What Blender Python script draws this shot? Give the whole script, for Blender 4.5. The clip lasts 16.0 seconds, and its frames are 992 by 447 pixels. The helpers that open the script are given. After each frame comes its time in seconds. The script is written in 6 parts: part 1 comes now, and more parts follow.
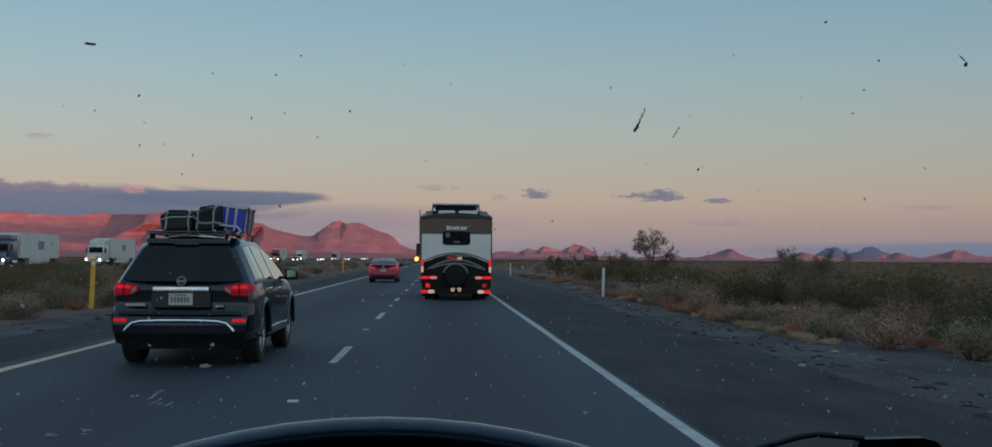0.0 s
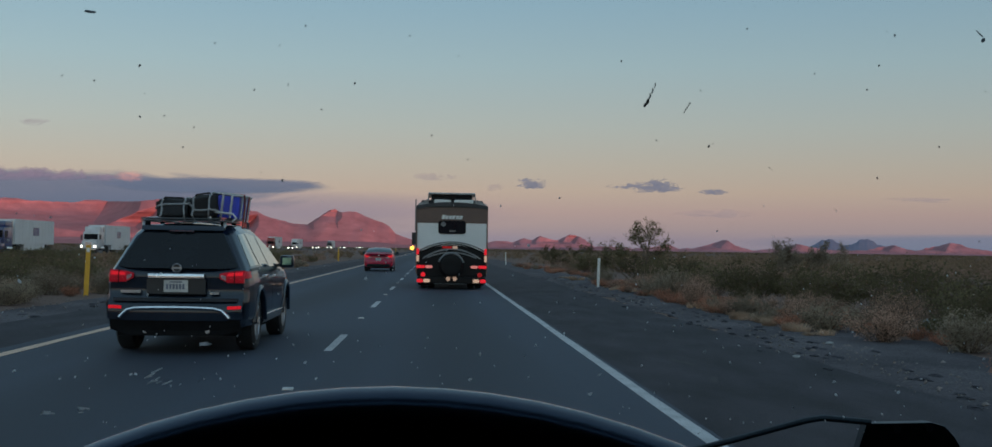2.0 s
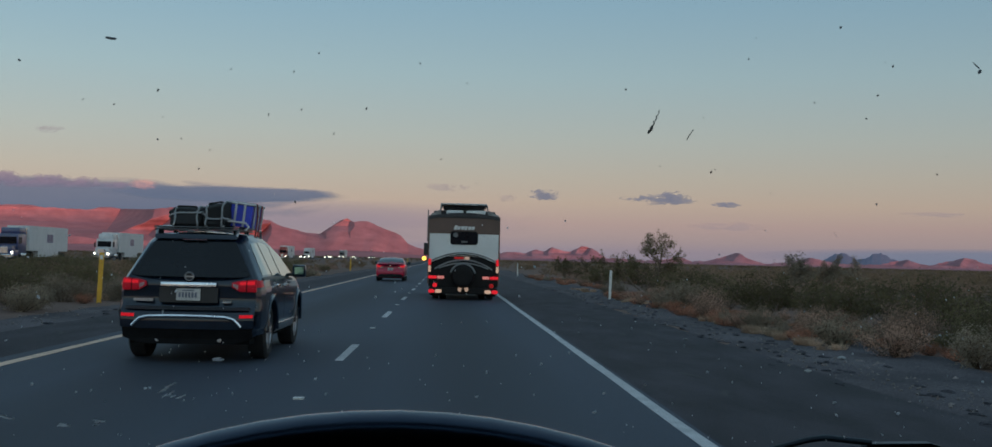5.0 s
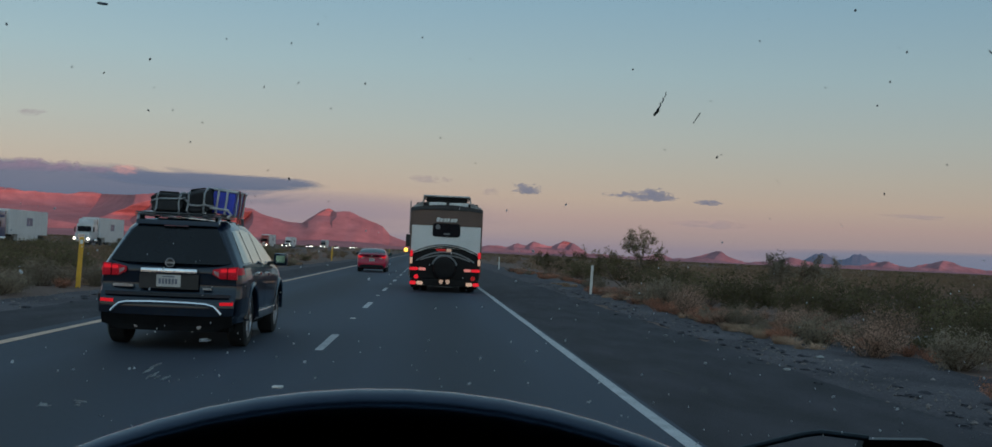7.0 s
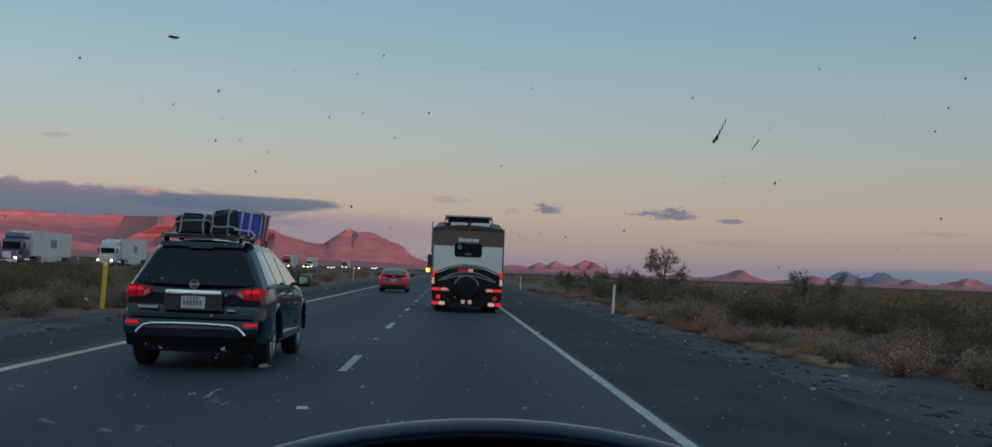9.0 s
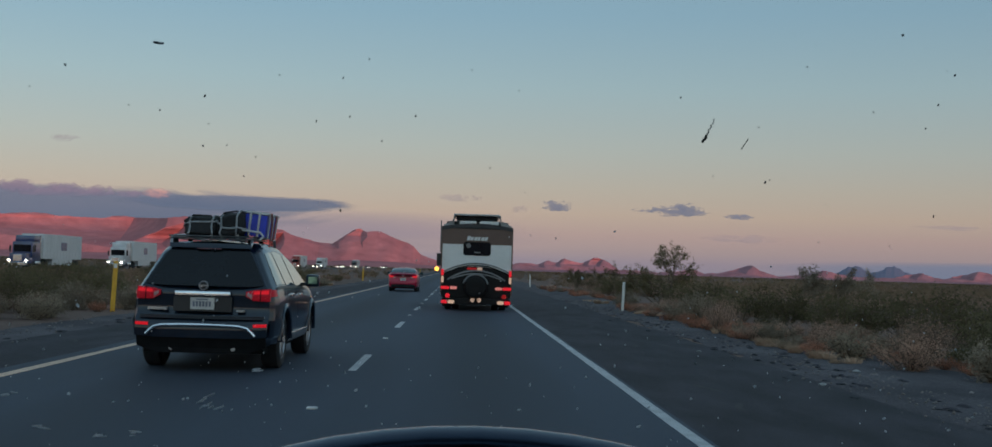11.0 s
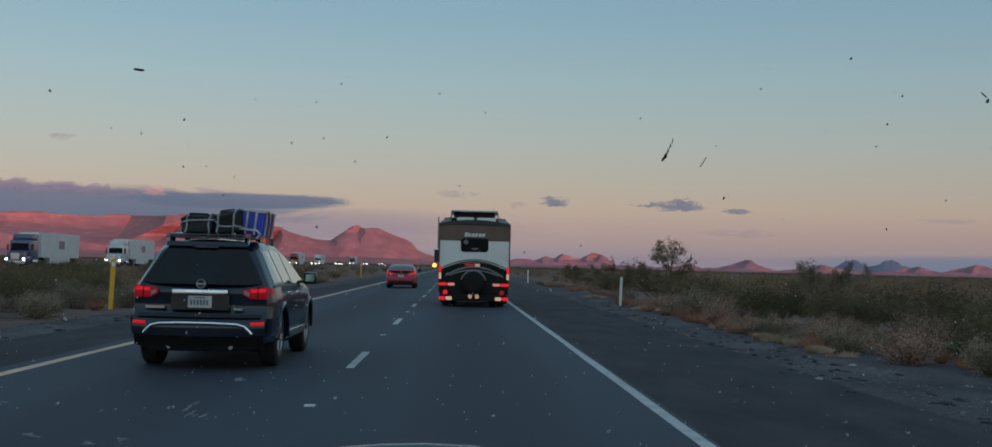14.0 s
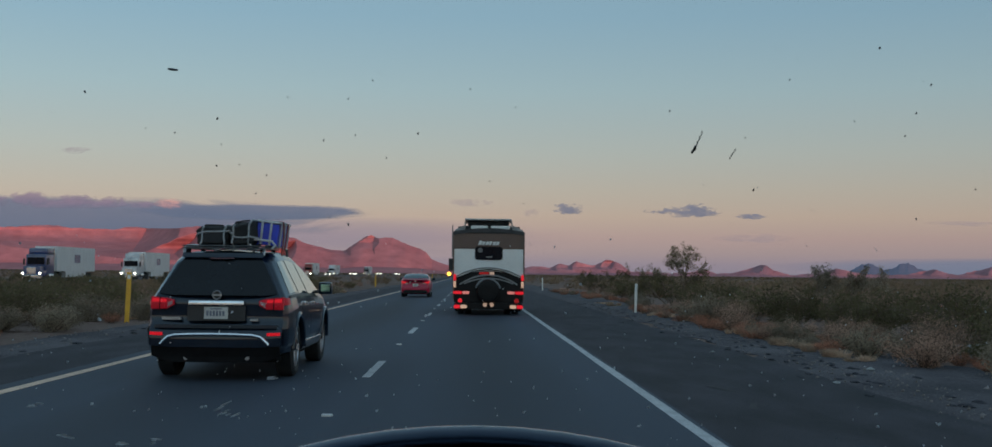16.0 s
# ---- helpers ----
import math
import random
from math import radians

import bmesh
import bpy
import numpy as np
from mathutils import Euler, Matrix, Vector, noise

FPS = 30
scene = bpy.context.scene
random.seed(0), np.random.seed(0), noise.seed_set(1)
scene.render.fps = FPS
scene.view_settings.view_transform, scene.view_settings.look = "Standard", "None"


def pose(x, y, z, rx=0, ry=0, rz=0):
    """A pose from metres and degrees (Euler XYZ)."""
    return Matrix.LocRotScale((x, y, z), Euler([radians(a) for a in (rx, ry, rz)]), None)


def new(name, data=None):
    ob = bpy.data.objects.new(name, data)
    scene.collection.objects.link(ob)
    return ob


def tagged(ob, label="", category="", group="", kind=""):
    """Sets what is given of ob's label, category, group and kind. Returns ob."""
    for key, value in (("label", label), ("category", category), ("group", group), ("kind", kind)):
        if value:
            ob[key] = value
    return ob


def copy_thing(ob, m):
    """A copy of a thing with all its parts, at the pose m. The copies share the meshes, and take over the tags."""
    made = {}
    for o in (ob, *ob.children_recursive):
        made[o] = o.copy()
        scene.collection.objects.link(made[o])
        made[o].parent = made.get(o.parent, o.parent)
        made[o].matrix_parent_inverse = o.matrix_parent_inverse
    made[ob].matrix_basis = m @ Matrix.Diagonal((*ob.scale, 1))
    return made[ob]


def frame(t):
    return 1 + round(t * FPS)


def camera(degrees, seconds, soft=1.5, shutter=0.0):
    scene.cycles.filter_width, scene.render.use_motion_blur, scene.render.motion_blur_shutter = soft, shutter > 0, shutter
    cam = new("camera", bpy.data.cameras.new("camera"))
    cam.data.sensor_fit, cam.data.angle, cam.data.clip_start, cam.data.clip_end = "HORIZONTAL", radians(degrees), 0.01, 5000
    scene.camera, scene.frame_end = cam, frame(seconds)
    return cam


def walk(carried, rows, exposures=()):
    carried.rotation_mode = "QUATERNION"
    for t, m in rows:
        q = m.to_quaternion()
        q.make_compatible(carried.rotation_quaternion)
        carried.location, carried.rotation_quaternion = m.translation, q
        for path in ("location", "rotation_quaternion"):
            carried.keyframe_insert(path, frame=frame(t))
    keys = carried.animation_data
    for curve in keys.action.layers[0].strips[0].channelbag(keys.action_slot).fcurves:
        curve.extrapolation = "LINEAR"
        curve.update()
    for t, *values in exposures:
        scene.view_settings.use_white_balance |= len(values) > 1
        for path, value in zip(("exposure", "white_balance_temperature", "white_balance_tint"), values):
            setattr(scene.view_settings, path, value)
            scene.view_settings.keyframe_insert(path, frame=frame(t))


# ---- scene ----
cam = camera(44.6, 16.0, soft=1.5)
# seconds, place (m), turn (degrees)
PATH = [
    (0.0, 0.000, -0.000, 1.450, 91.670, -0.400, -2.700),
    (0.5, -0.002, 0.006, 1.446, 91.622, -0.487, -2.699),
    (1.0, -0.001, 0.016, 1.449, 91.488, -0.691, -2.711),
    (1.5, 0.007, 0.015, 1.455, 91.415, -0.481, -2.814),
    (2.0, -0.006, 0.014, 1.442, 91.186, -0.801, -2.921),
    (2.5, -0.004, 0.000, 1.452, 91.130, -0.677, -3.081),
    (3.0, -0.007, -0.003, 1.454, 91.154, -0.734, -2.983),
    (3.5, -0.012, -0.017, 1.449, 91.451, -0.949, -2.566),
    (4.0, 0.002, -0.010, 1.449, 91.693, -0.816, -2.314),
    (6.5, -0.014, -0.000, 1.446, 91.531, -2.528, -2.818),
    (7.0, -0.013, 0.016, 1.442, 91.398, -2.514, -3.226),
    (7.5, -0.005, 0.000, 1.448, 91.503, -2.474, -3.428),
    (8.0, -0.021, -0.008, 1.445, 91.854, -2.135, -3.331),
    (8.5, -0.026, -0.007, 1.446, 92.189, -2.166, -2.647),
    (9.0, -0.038, 0.008, 1.445, 92.295, -2.258, -2.223),
    (11.5, -0.023, 0.010, 1.451, 92.104, -1.639, -1.747),
    (12.0, -0.022, -0.036, 1.457, 91.930, -1.866, -1.824),
    (12.5, -0.029, -0.026, 1.463, 91.845, -2.401, -2.049),
    (13.0, -0.021, -0.024, 1.467, 92.042, -2.197, -1.956),
    (13.5, -0.010, -0.007, 1.467, 91.942, -1.871, -1.973),
    (14.0, -0.009, -0.022, 1.460, 91.996, -1.357, -1.865),
    (14.5, -0.013, -0.031, 1.463, 92.172, -1.325, -1.746),
    (15.0, -0.012, -0.032, 1.464, 92.434, -0.944, -1.530),
    (15.5, -0.009, -0.024, 1.455, 92.420, -0.698, -1.357),
    (16.0, -0.020, -0.026, 1.451, 92.374, -0.627, -1.194),
]
walk(cam, [(t, pose(*p)) for t, *p in PATH], [(0.0, 0.5), (16.0, 0.5)])

# ---- light: dusk, the sun just above the added ridge behind ----
SUN_AZ = radians(150)  # clockwise from straight ahead
SUN_EL = radians(2.2)
TO_SUN = Vector((math.sin(SUN_AZ) * math.cos(SUN_EL), math.cos(SUN_AZ) * math.cos(SUN_EL), math.sin(SUN_EL)))
sun = new("sun", bpy.data.lights.new("sun", "SUN"))
sun.data.energy, sun.data.angle, sun.data.color = 2.1, radians(0.6), (1.0, 0.38, 0.31)
sun.matrix_world = Matrix.Translation((0, 0, 300)) @ TO_SUN.to_track_quat("Z", "Y").to_matrix().to_4x4()


SKY_GAIN = 0.735  # the sky against the exposure set with the walk


def lin(r, g, b):
    """Linear colour from 0..255 display values."""
    return tuple(((c / 255 + 0.055) / 1.055) ** 2.4 if c > 10 else c / 255 / 12.92 for c in (r, g, b)) + (1.0,)


world = bpy.data.worlds.new("dusk_sky")
scene.world = world
world.use_nodes = True
wn, wl = world.node_tree.nodes, world.node_tree.links
wn.clear()
w_out = wn.new("ShaderNodeOutputWorld")
w_sky = wn.new("ShaderNodeTexSky")
w_sky.sky_type, w_sky.sun_disc = "NISHITA", False
w_sky.sun_elevation, w_sky.sun_rotation = SUN_EL, SUN_AZ
w_geo = wn.new("ShaderNodeTexCoord")
w_sep = wn.new("ShaderNodeSeparateXYZ")
w_ramp = wn.new("ShaderNodeValToRGB")
w_bg, w_bg2, w_add = wn.new("ShaderNodeBackground"), wn.new("ShaderNodeBackground"), wn.new("ShaderNodeAddShader")
wl.new(w_geo.outputs["Generated"], w_sep.inputs[0])
w_root = wn.new("ShaderNodeMath")
w_root.operation, w_root.inputs[1].default_value = "POWER", 0.5
w_root.use_clamp = True
wl.new(w_sep.outputs["Z"], w_root.inputs[0])
wl.new(w_root.outputs[0], w_ramp.inputs[0])
SKY = [(0.0, (134, 130, 147)), (0.009, (145, 135, 147)), (0.018, (160, 144, 146)), (0.031, (172, 151, 147)), (0.048, (181, 164, 151)), (0.068, (177, 170, 159)),
       (0.10, (168, 175, 171)), (0.15, (152, 175, 182)), (0.21, (133, 166, 184)), (0.5, (112, 142, 160)), (1.0, (104, 126, 144))]
for n, (z, c) in enumerate(SKY):
    e = w_ramp.color_ramp.elements[n] if n < 2 else w_ramp.color_ramp.elements.new(0.5)
    e.position, e.color = z ** 0.5, lin(*c)
w_bg.inputs["Strength"].default_value = SKY_GAIN
w_bg2.inputs["Strength"].default_value = 0.006
w_dot = wn.new("ShaderNodeVectorMath")
w_dot.operation, w_dot.inputs[1].default_value = "DOT_PRODUCT", (TO_SUN.x, TO_SUN.y, 0.15)
w_west = wn.new("ShaderNodeMapRange")  # the sunset side of the sky is the brighter one
w_west.interpolation_type = "SMOOTHSTEP"
w_west.inputs["From Min"].default_value, w_west.inputs["From Max"].default_value = -0.4, 1.0
w_west.inputs["To Min"].default_value, w_west.inputs["To Max"].default_value = SKY_GAIN, SKY_GAIN * 2.05
wl.new(w_geo.outputs["Generated"], w_dot.inputs[0])
wl.new(w_dot.outputs["Value"], w_west.inputs[0])
w_side, w_mul = wn.new("ShaderNodeMath"), wn.new("ShaderNodeMath")  # a little brighter towards the left
w_side.operation, w_side.inputs[1].default_value, w_side.inputs[2].default_value = "MULTIPLY_ADD", -0.22, 1.0
w_mul.operation = "MULTIPLY"
wl.new(w_sep.outputs["X"], w_side.inputs[0])
wl.new(w_side.outputs[0], w_mul.inputs[0]), wl.new(w_west.outputs[0], w_mul.inputs[1])
wl.new(w_mul.outputs[0], w_bg.inputs["Strength"])
w_warm = wn.new("ShaderNodeMix")  # and the warmer one
w_warm.data_type, w_warm.blend_type = "RGBA", "MULTIPLY"
w_warm.inputs["B"].default_value = (1.25, 1.0, 0.78, 1)
w_amt = wn.new("ShaderNodeMapRange")
w_amt.inputs["From Min"].default_value, w_amt.inputs["From Max"].default_value = -0.3, 0.8
w_low, w_amt2 = wn.new("ShaderNodeMapRange"), wn.new("ShaderNodeMath")  # only low in the sky
w_low.inputs["From Min"].default_value, w_low.inputs["From Max"].default_value = 0.05, 0.4
w_low.inputs["To Min"].default_value, w_low.inputs["To Max"].default_value = 1.0, 0.0
w_amt2.operation = "MULTIPLY"
wl.new(w_sep.outputs["Z"], w_low.inputs[0])
wl.new(w_dot.outputs["Value"], w_amt.inputs[0]), wl.new(w_amt.outputs[0], w_amt2.inputs[0]), wl.new(w_low.outputs[0], w_amt2.inputs[1])
wl.new(w_amt2.outputs[0], w_warm.inputs["Factor"])
wl.new(w_ramp.outputs[0], w_warm.inputs["A"])
wl.new(w_warm.outputs["Result"], w_bg.inputs[0])
wl.new(w_sky.outputs[0], w_bg2.inputs[0])
wl.new(w_bg.outputs[0], w_add.inputs[0])
wl.new(w_bg2.outputs[0], w_add.inputs[1])
wl.new(w_add.outputs[0], w_out.inputs[0])


# ---- materials ----
def material(name, base, rough=0.6, metal=0.0, other=None, scale=4.0, fine=60.0, amount=0.35, bump=0.0, stretch=(1, 1, 1), coat=0.0, spec=0.5, per_object=0.0, detail=4.0):
    """Two scales of noise between two colours, with bump; base and other are linear."""
    m = bpy.data.materials.new(name)
    m.use_nodes = True
    n, l = m.node_tree.nodes, m.node_tree.links
    b = n["Principled BSDF"]
    b.inputs["Roughness"].default_value, b.inputs["Metallic"].default_value = rough, metal
    b.inputs["Coat Weight"].default_value, b.inputs["Specular IOR Level"].default_value = coat, spec
    other = other or tuple(c * 0.6 for c in base)
    co, mp = n.new("ShaderNodeTexCoord"), n.new("ShaderNodeMapping")
    mp.inputs["Scale"].default_value = stretch
    l.new(co.outputs["Object"], mp.inputs[0])
    big, small = n.new("ShaderNodeTexNoise"), n.new("ShaderNodeTexNoise")
    big.inputs["Scale"].default_value, small.inputs["Scale"].default_value = scale, fine
    big.inputs["Detail"].default_value, small.inputs["Detail"].default_value = detail, 3
    l.new(mp.outputs[0], big.inputs["Vector"]), l.new(mp.outputs[0], small.inputs["Vector"])
    rng = n.new("ShaderNodeMapRange")
    rng.inputs["From Min"].default_value, rng.inputs["From Max"].default_value = 0.3, 0.7
    l.new(big.outputs[0], rng.inputs[0])
    mix = n.new("ShaderNodeMix")
    mix.data_type = "RGBA"
    mix.inputs["A"].default_value, mix.inputs["B"].default_value = (*base, 1), (*other, 1)
    l.new(rng.outputs[0], mix.inputs["Factor"])
    bright = n.new("ShaderNodeHueSaturation")
    val = n.new("ShaderNodeMapRange")
    val.inputs["From Min"].default_value, val.inputs["From Max"].default_value = 0.25, 0.75
    val.inputs["To Min"].default_value, val.inputs["To Max"].default_value = 1 - amount, 1 + amount
    l.new(small.outputs[0], val.inputs[0])
    last = val.outputs[0]
    if per_object:
        info, rr, mul = n.new("ShaderNodeObjectInfo"), n.new("ShaderNodeMapRange"), n.new("ShaderNodeMath")
        rr.inputs["To Min"].default_value, rr.inputs["To Max"].default_value = 1 - per_object, 1 + per_object
        mul.operation = "MULTIPLY"
        l.new(info.outputs["Random"], rr.inputs[0]), l.new(rr.outputs[0], mul.inputs[0]), l.new(last, mul.inputs[1])
        last = mul.outputs[0]
    l.new(last, bright.inputs["Value"])
    l.new(mix.outputs["Result"], bright.inputs["Color"])
    l.new(bright.outputs[0], b.inputs["Base Color"])
    if bump:
        bp = n.new("ShaderNodeBump")
        bp.inputs["Strength"].default_value, bp.inputs["Distance"].default_value = min(1, bump), 0.02
        l.new(small.outputs[0], bp.inputs["Height"]), l.new(bp.outputs[0], b.inputs["Normal"])
    return m


def glow(name, colour, strength, body=(0.3, 0.02, 0.02)):
    m = bpy.data.materials.new(name)
    m.use_nodes = True
    b = m.node_tree.nodes["Principled BSDF"]
    b.inputs["Base Color"].default_value, b.inputs["Roughness"].default_value = (*body, 1), 0.3
    b.inputs["Specular IOR Level"].default_value = 0.15
    b.inputs["Emission Color"].default_value, b.inputs["Emission Strength"].default_value = (*colour, 1), strength
    return m


def pane_glass(name, tint=(1, 1, 1), gloss=0.04):
    """Thin clear glass: lets light straight through, with a little reflection."""
    m = bpy.data.materials.new(name)
    m.use_nodes = True
    n, l = m.node_tree.nodes, m.node_tree.links
    n.clear()
    out, tr, gl, mx = (n.new("ShaderNode" + k) for k in ("OutputMaterial", "BsdfTransparent", "BsdfGlossy", "MixShader"))
    tr.inputs[0].default_value = (*tint, 1)
    gl.inputs["Roughness"].default_value = 0.02
    mx.inputs[0].default_value = gloss
    l.new(tr.outputs[0], mx.inputs[1]), l.new(gl.outputs[0], mx.inputs[2]), l.new(mx.outputs[0], out.inputs[0])
    return m


M_LANE = material("worn_asphalt", (0.038, 0.052, 0.077), 0.75, other=(0.027, 0.038, 0.056), scale=0.9, fine=140, amount=0.3, bump=0.25, stretch=(1, 0.05, 1), spec=0.35)


def lane_wear(m):
    """Darker oil bands along the middle of each lane."""
    n, l = m.node_tree.nodes, m.node_tree.links
    b = n["Principled BSDF"]
    src = b.inputs["Base Color"].links[0].from_socket
    co, sp, wv, mr, mul = n.new("ShaderNodeTexCoord"), n.new("ShaderNodeSeparateXYZ"), n.new("ShaderNodeMath"), n.new("ShaderNodeMapRange"), n.new("ShaderNodeMix")
    sh = n.new("ShaderNodeMath")
    l.new(co.outputs["Object"], sp.inputs[0]), l.new(sp.outputs["X"], sh.inputs[0])
    sh.operation, sh.inputs[1].default_value, sh.inputs[2].default_value = "MULTIPLY_ADD", 6.2832 / 3.66, -0.33 * 6.2832 / 3.66
    wv.operation = "COSINE"
    l.new(sh.outputs[0], wv.inputs[0]), l.new(wv.outputs[0], mr.inputs[0])
    mr.inputs["From Min"].default_value, mr.inputs["To Min"].default_value, mr.inputs["To Max"].default_value = -0.2, 1.08, 0.70
    mul.data_type, mul.blend_type = "RGBA", "MULTIPLY"
    mul.inputs["Factor"].default_value = 1.0
    l.new(src, mul.inputs["A"]), l.new(mr.outputs[0], mul.inputs["B"]), l.new(mul.outputs["Result"], b.inputs["Base Color"])


lane_wear(M_LANE)
M_SHOULDER = material("old_shoulder_asphalt", (0.053, 0.050, 0.060), 0.85, other=(0.021, 0.021, 0.026), scale=1.5, fine=110, amount=0.4, bump=0.5, stretch=(1, 0.3, 1), spec=0.25, detail=7)
M_SAND = material("desert_sand", (0.205, 0.138, 0.115), 0.95, other=(0.12, 0.083, 0.069), scale=0.12, fine=3.0, amount=0.3, bump=0.3, spec=0.1, detail=8)
M_GRAVEL = material("roadside_gravel", (0.125, 0.113, 0.122), 0.95, other=(0.055, 0.051, 0.057), scale=0.7, fine=40, amount=0.5, bump=0.8, spec=0.15, stretch=(1, 0.5, 1))
M_WHITE_LINE = material("worn_white_paint", (0.50, 0.51, 0.52), 0.7, other=(0.34, 0.35, 0.36), scale=3, fine=90, amount=0.25, bump=0.1)
M_YELLOW_LINE = material("worn_yellow_paint", (0.74, 0.51, 0.37), 0.7, other=(0.57, 0.40, 0.29), scale=3, fine=90, amount=0.25, bump=0.1)
M_ROCK = material("red_rock", (0.40, 0.184, 0.190), 0.95, other=(0.325, 0.146, 0.158), scale=0.004, fine=0.03, amount=0.2, spec=0.05, detail=8)
M_PINK_ROCK = material("pink_rock", (0.34, 0.182, 0.200), 0.95, other=(0.25, 0.14, 0.165), scale=0.006, fine=0.04, amount=0.25, spec=0.05, detail=8)
# distance haze is put into this rock's blue base colour
M_FAR_ROCK = material("far_haze_tinted_rock", (0.115, 0.165, 0.235), 0.95, scale=0.004, fine=0.03, amount=0.06, spec=0.05, other=(0.105, 0.152, 0.22))
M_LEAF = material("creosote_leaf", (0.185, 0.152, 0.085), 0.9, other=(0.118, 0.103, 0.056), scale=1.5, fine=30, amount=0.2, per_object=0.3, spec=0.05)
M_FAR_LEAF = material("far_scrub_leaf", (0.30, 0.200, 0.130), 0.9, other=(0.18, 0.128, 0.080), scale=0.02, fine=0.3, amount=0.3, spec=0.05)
M_DRY = material("dry_brush", (0.31, 0.195, 0.148), 0.9, other=(0.23, 0.145, 0.108), scale=2, fine=30, amount=0.2, per_object=0.3, spec=0.1)
M_STRAW = material("straw_grass", (0.64, 0.45, 0.32), 0.85, other=(0.47, 0.325, 0.23), scale=3, fine=40, amount=0.35, per_object=0.25, spec=0.1)
M_TWIG = material("grey_twig", (0.19, 0.135, 0.10), 0.9, scale=6, fine=60, amount=0.3, spec=0.1)
M_STONE = material("roadside_stone", (0.24, 0.21, 0.20), 0.9, other=(0.14, 0.12, 0.11), scale=3, fine=40, amount=0.3, bump=0.4)
M_POST = material("white_post_plastic", (0.72, 0.7, 0.66), 0.5, other=(0.6, 0.57, 0.52), scale=4, fine=60, amount=0.1)
M_YELLOW_POST = material("yellow_post_plastic", (0.75, 0.40, 0.03), 0.5, other=(0.62, 0.32, 0.03), scale=4, fine=60, amount=0.1)
M_RUBBER = material("tyre_rubber", (0.018, 0.018, 0.019), 0.8, scale=8, fine=80, amount=0.3, bump=0.2)
M_BLACK = material("black_plastic", (0.02, 0.02, 0.022), 0.45, scale=6, fine=200, amount=0.15, bump=0.05)
M_ARM = material("weathered_wiper_paint", (0.045, 0.07, 0.085), 0.5, other=(0.025, 0.042, 0.052), scale=20, fine=300, amount=0.3)
M_MATT = material("matt_black_trim", (0.012, 0.012, 0.013), 0.9, scale=6, fine=200, amount=0.2, spec=0.1)
M_CHROME = material("brushed_chrome", (0.75, 0.76, 0.78), 0.22, 1.0, other=(0.6, 0.6, 0.62), scale=4, fine=80, amount=0.08)
M_ALLOY = material("alloy_wheel", (0.42, 0.42, 0.44), 0.35, 0.9, other=(0.3, 0.3, 0.31), scale=5, fine=60, amount=0.15)
M_WIN = material("dark_car_glass", (0.008, 0.011, 0.014), 0.08, scale=2, fine=20, amount=0.1, spec=0.3)
M_PLATE = material("number_plate", (0.55, 0.53, 0.5), 0.4, scale=5, fine=60, amount=0.1)
M_INK = material("plate_ink", (0.16, 0.17, 0.22), 0.5, scale=9, fine=60, amount=0.1)
M_LEATHER = material("black_leather", (0.006, 0.012, 0.025), 0.21, scale=30, fine=900, amount=0.15, bump=0.02, spec=1.0)
M_LEATHER.node_tree.nodes["Principled BSDF"].inputs["Specular Tint"].default_value = (0.30, 0.58, 1.0, 1)  # blue of the rim's highlight, painted in as a tint here and in the sheen
for k, v in (("Sheen Weight", 0.4), ("Sheen Roughness", 0.25), ("Sheen Tint", (0.25, 0.5, 1.0, 1))):
    M_LEATHER.node_tree.nodes["Principled BSDF"].inputs[k].default_value = v
M_CABIN = material("dark_cabin_fabric", (0.035, 0.035, 0.06), 0.9, scale=10, fine=300, amount=0.2, bump=0.2, spec=0.1)
M_VISOR = material("navy_visor_cloth", (0.14, 0.14, 0.30), 0.9, scale=10, fine=300, amount=0.2, bump=0.2, spec=0.1)
M_RED = glow("tail_lamp_red", (1.0, 0.02, 0.04), 0.42)
# for dim lamps, and for reflectors that get a faint glow added
M_RED_DIM = glow("dim_red_glow", (1.0, 0.03, 0.03), 0.12)
M_WARM = glow("warm_lamp", (1.0, 0.58, 0.38), 0.28, (0.5, 0.4, 0.3))
M_AMBER = glow("amber_lamp", (1.0, 0.45, 0.06), 2.2, (0.5, 0.25, 0.05))
M_HEAD = glow("headlamp", (1.0, 0.9, 0.7), 6.0, (0.8, 0.8, 0.75))
M_LENS = material("clear_lamp_lens", (0.42, 0.28, 0.28), 0.15, scale=6, fine=40, amount=0.1)


def leafy(m, share=0.5):
    """Thin leaves and twigs let some light through."""
    n, l = m.node_tree.nodes, m.node_tree.links
    b = n["Principled BSDF"]
    out = next(q for q in n if q.type == "OUTPUT_MATERIAL")
    tl, mx = n.new("ShaderNodeBsdfTranslucent"), n.new("ShaderNodeMixShader")
    mx.inputs[0].default_value = share
    l.new(b.inputs["Base Color"].links[0].from_socket, tl.inputs[0])
    l.new(b.outputs[0], mx.inputs[1]), l.new(tl.outputs[0], mx.inputs[2]), l.new(mx.outputs[0], out.inputs[0])


for m in (M_LEAF, M_FAR_LEAF, M_DRY, M_STRAW):
    leafy(m)


# ---- mesh helpers ----
def part(name, bm, mat, parent=None, label="", smooth=False, at=None):
    me = bpy.data.meshes.new(name)
    bmesh.ops.recalc_face_normals(bm, faces=bm.faces)
    bm.to_mesh(me)
    bm.free()
    me.materials.append(mat)
    if smooth:
        me.shade_smooth()
        me.set_sharp_from_angle(angle=radians(40))
    ob = new(name, me)
    if parent:
        ob.parent = parent
    if at is not None:
        ob.matrix_basis = at
    if label:
        ob["label"] = label
    return ob


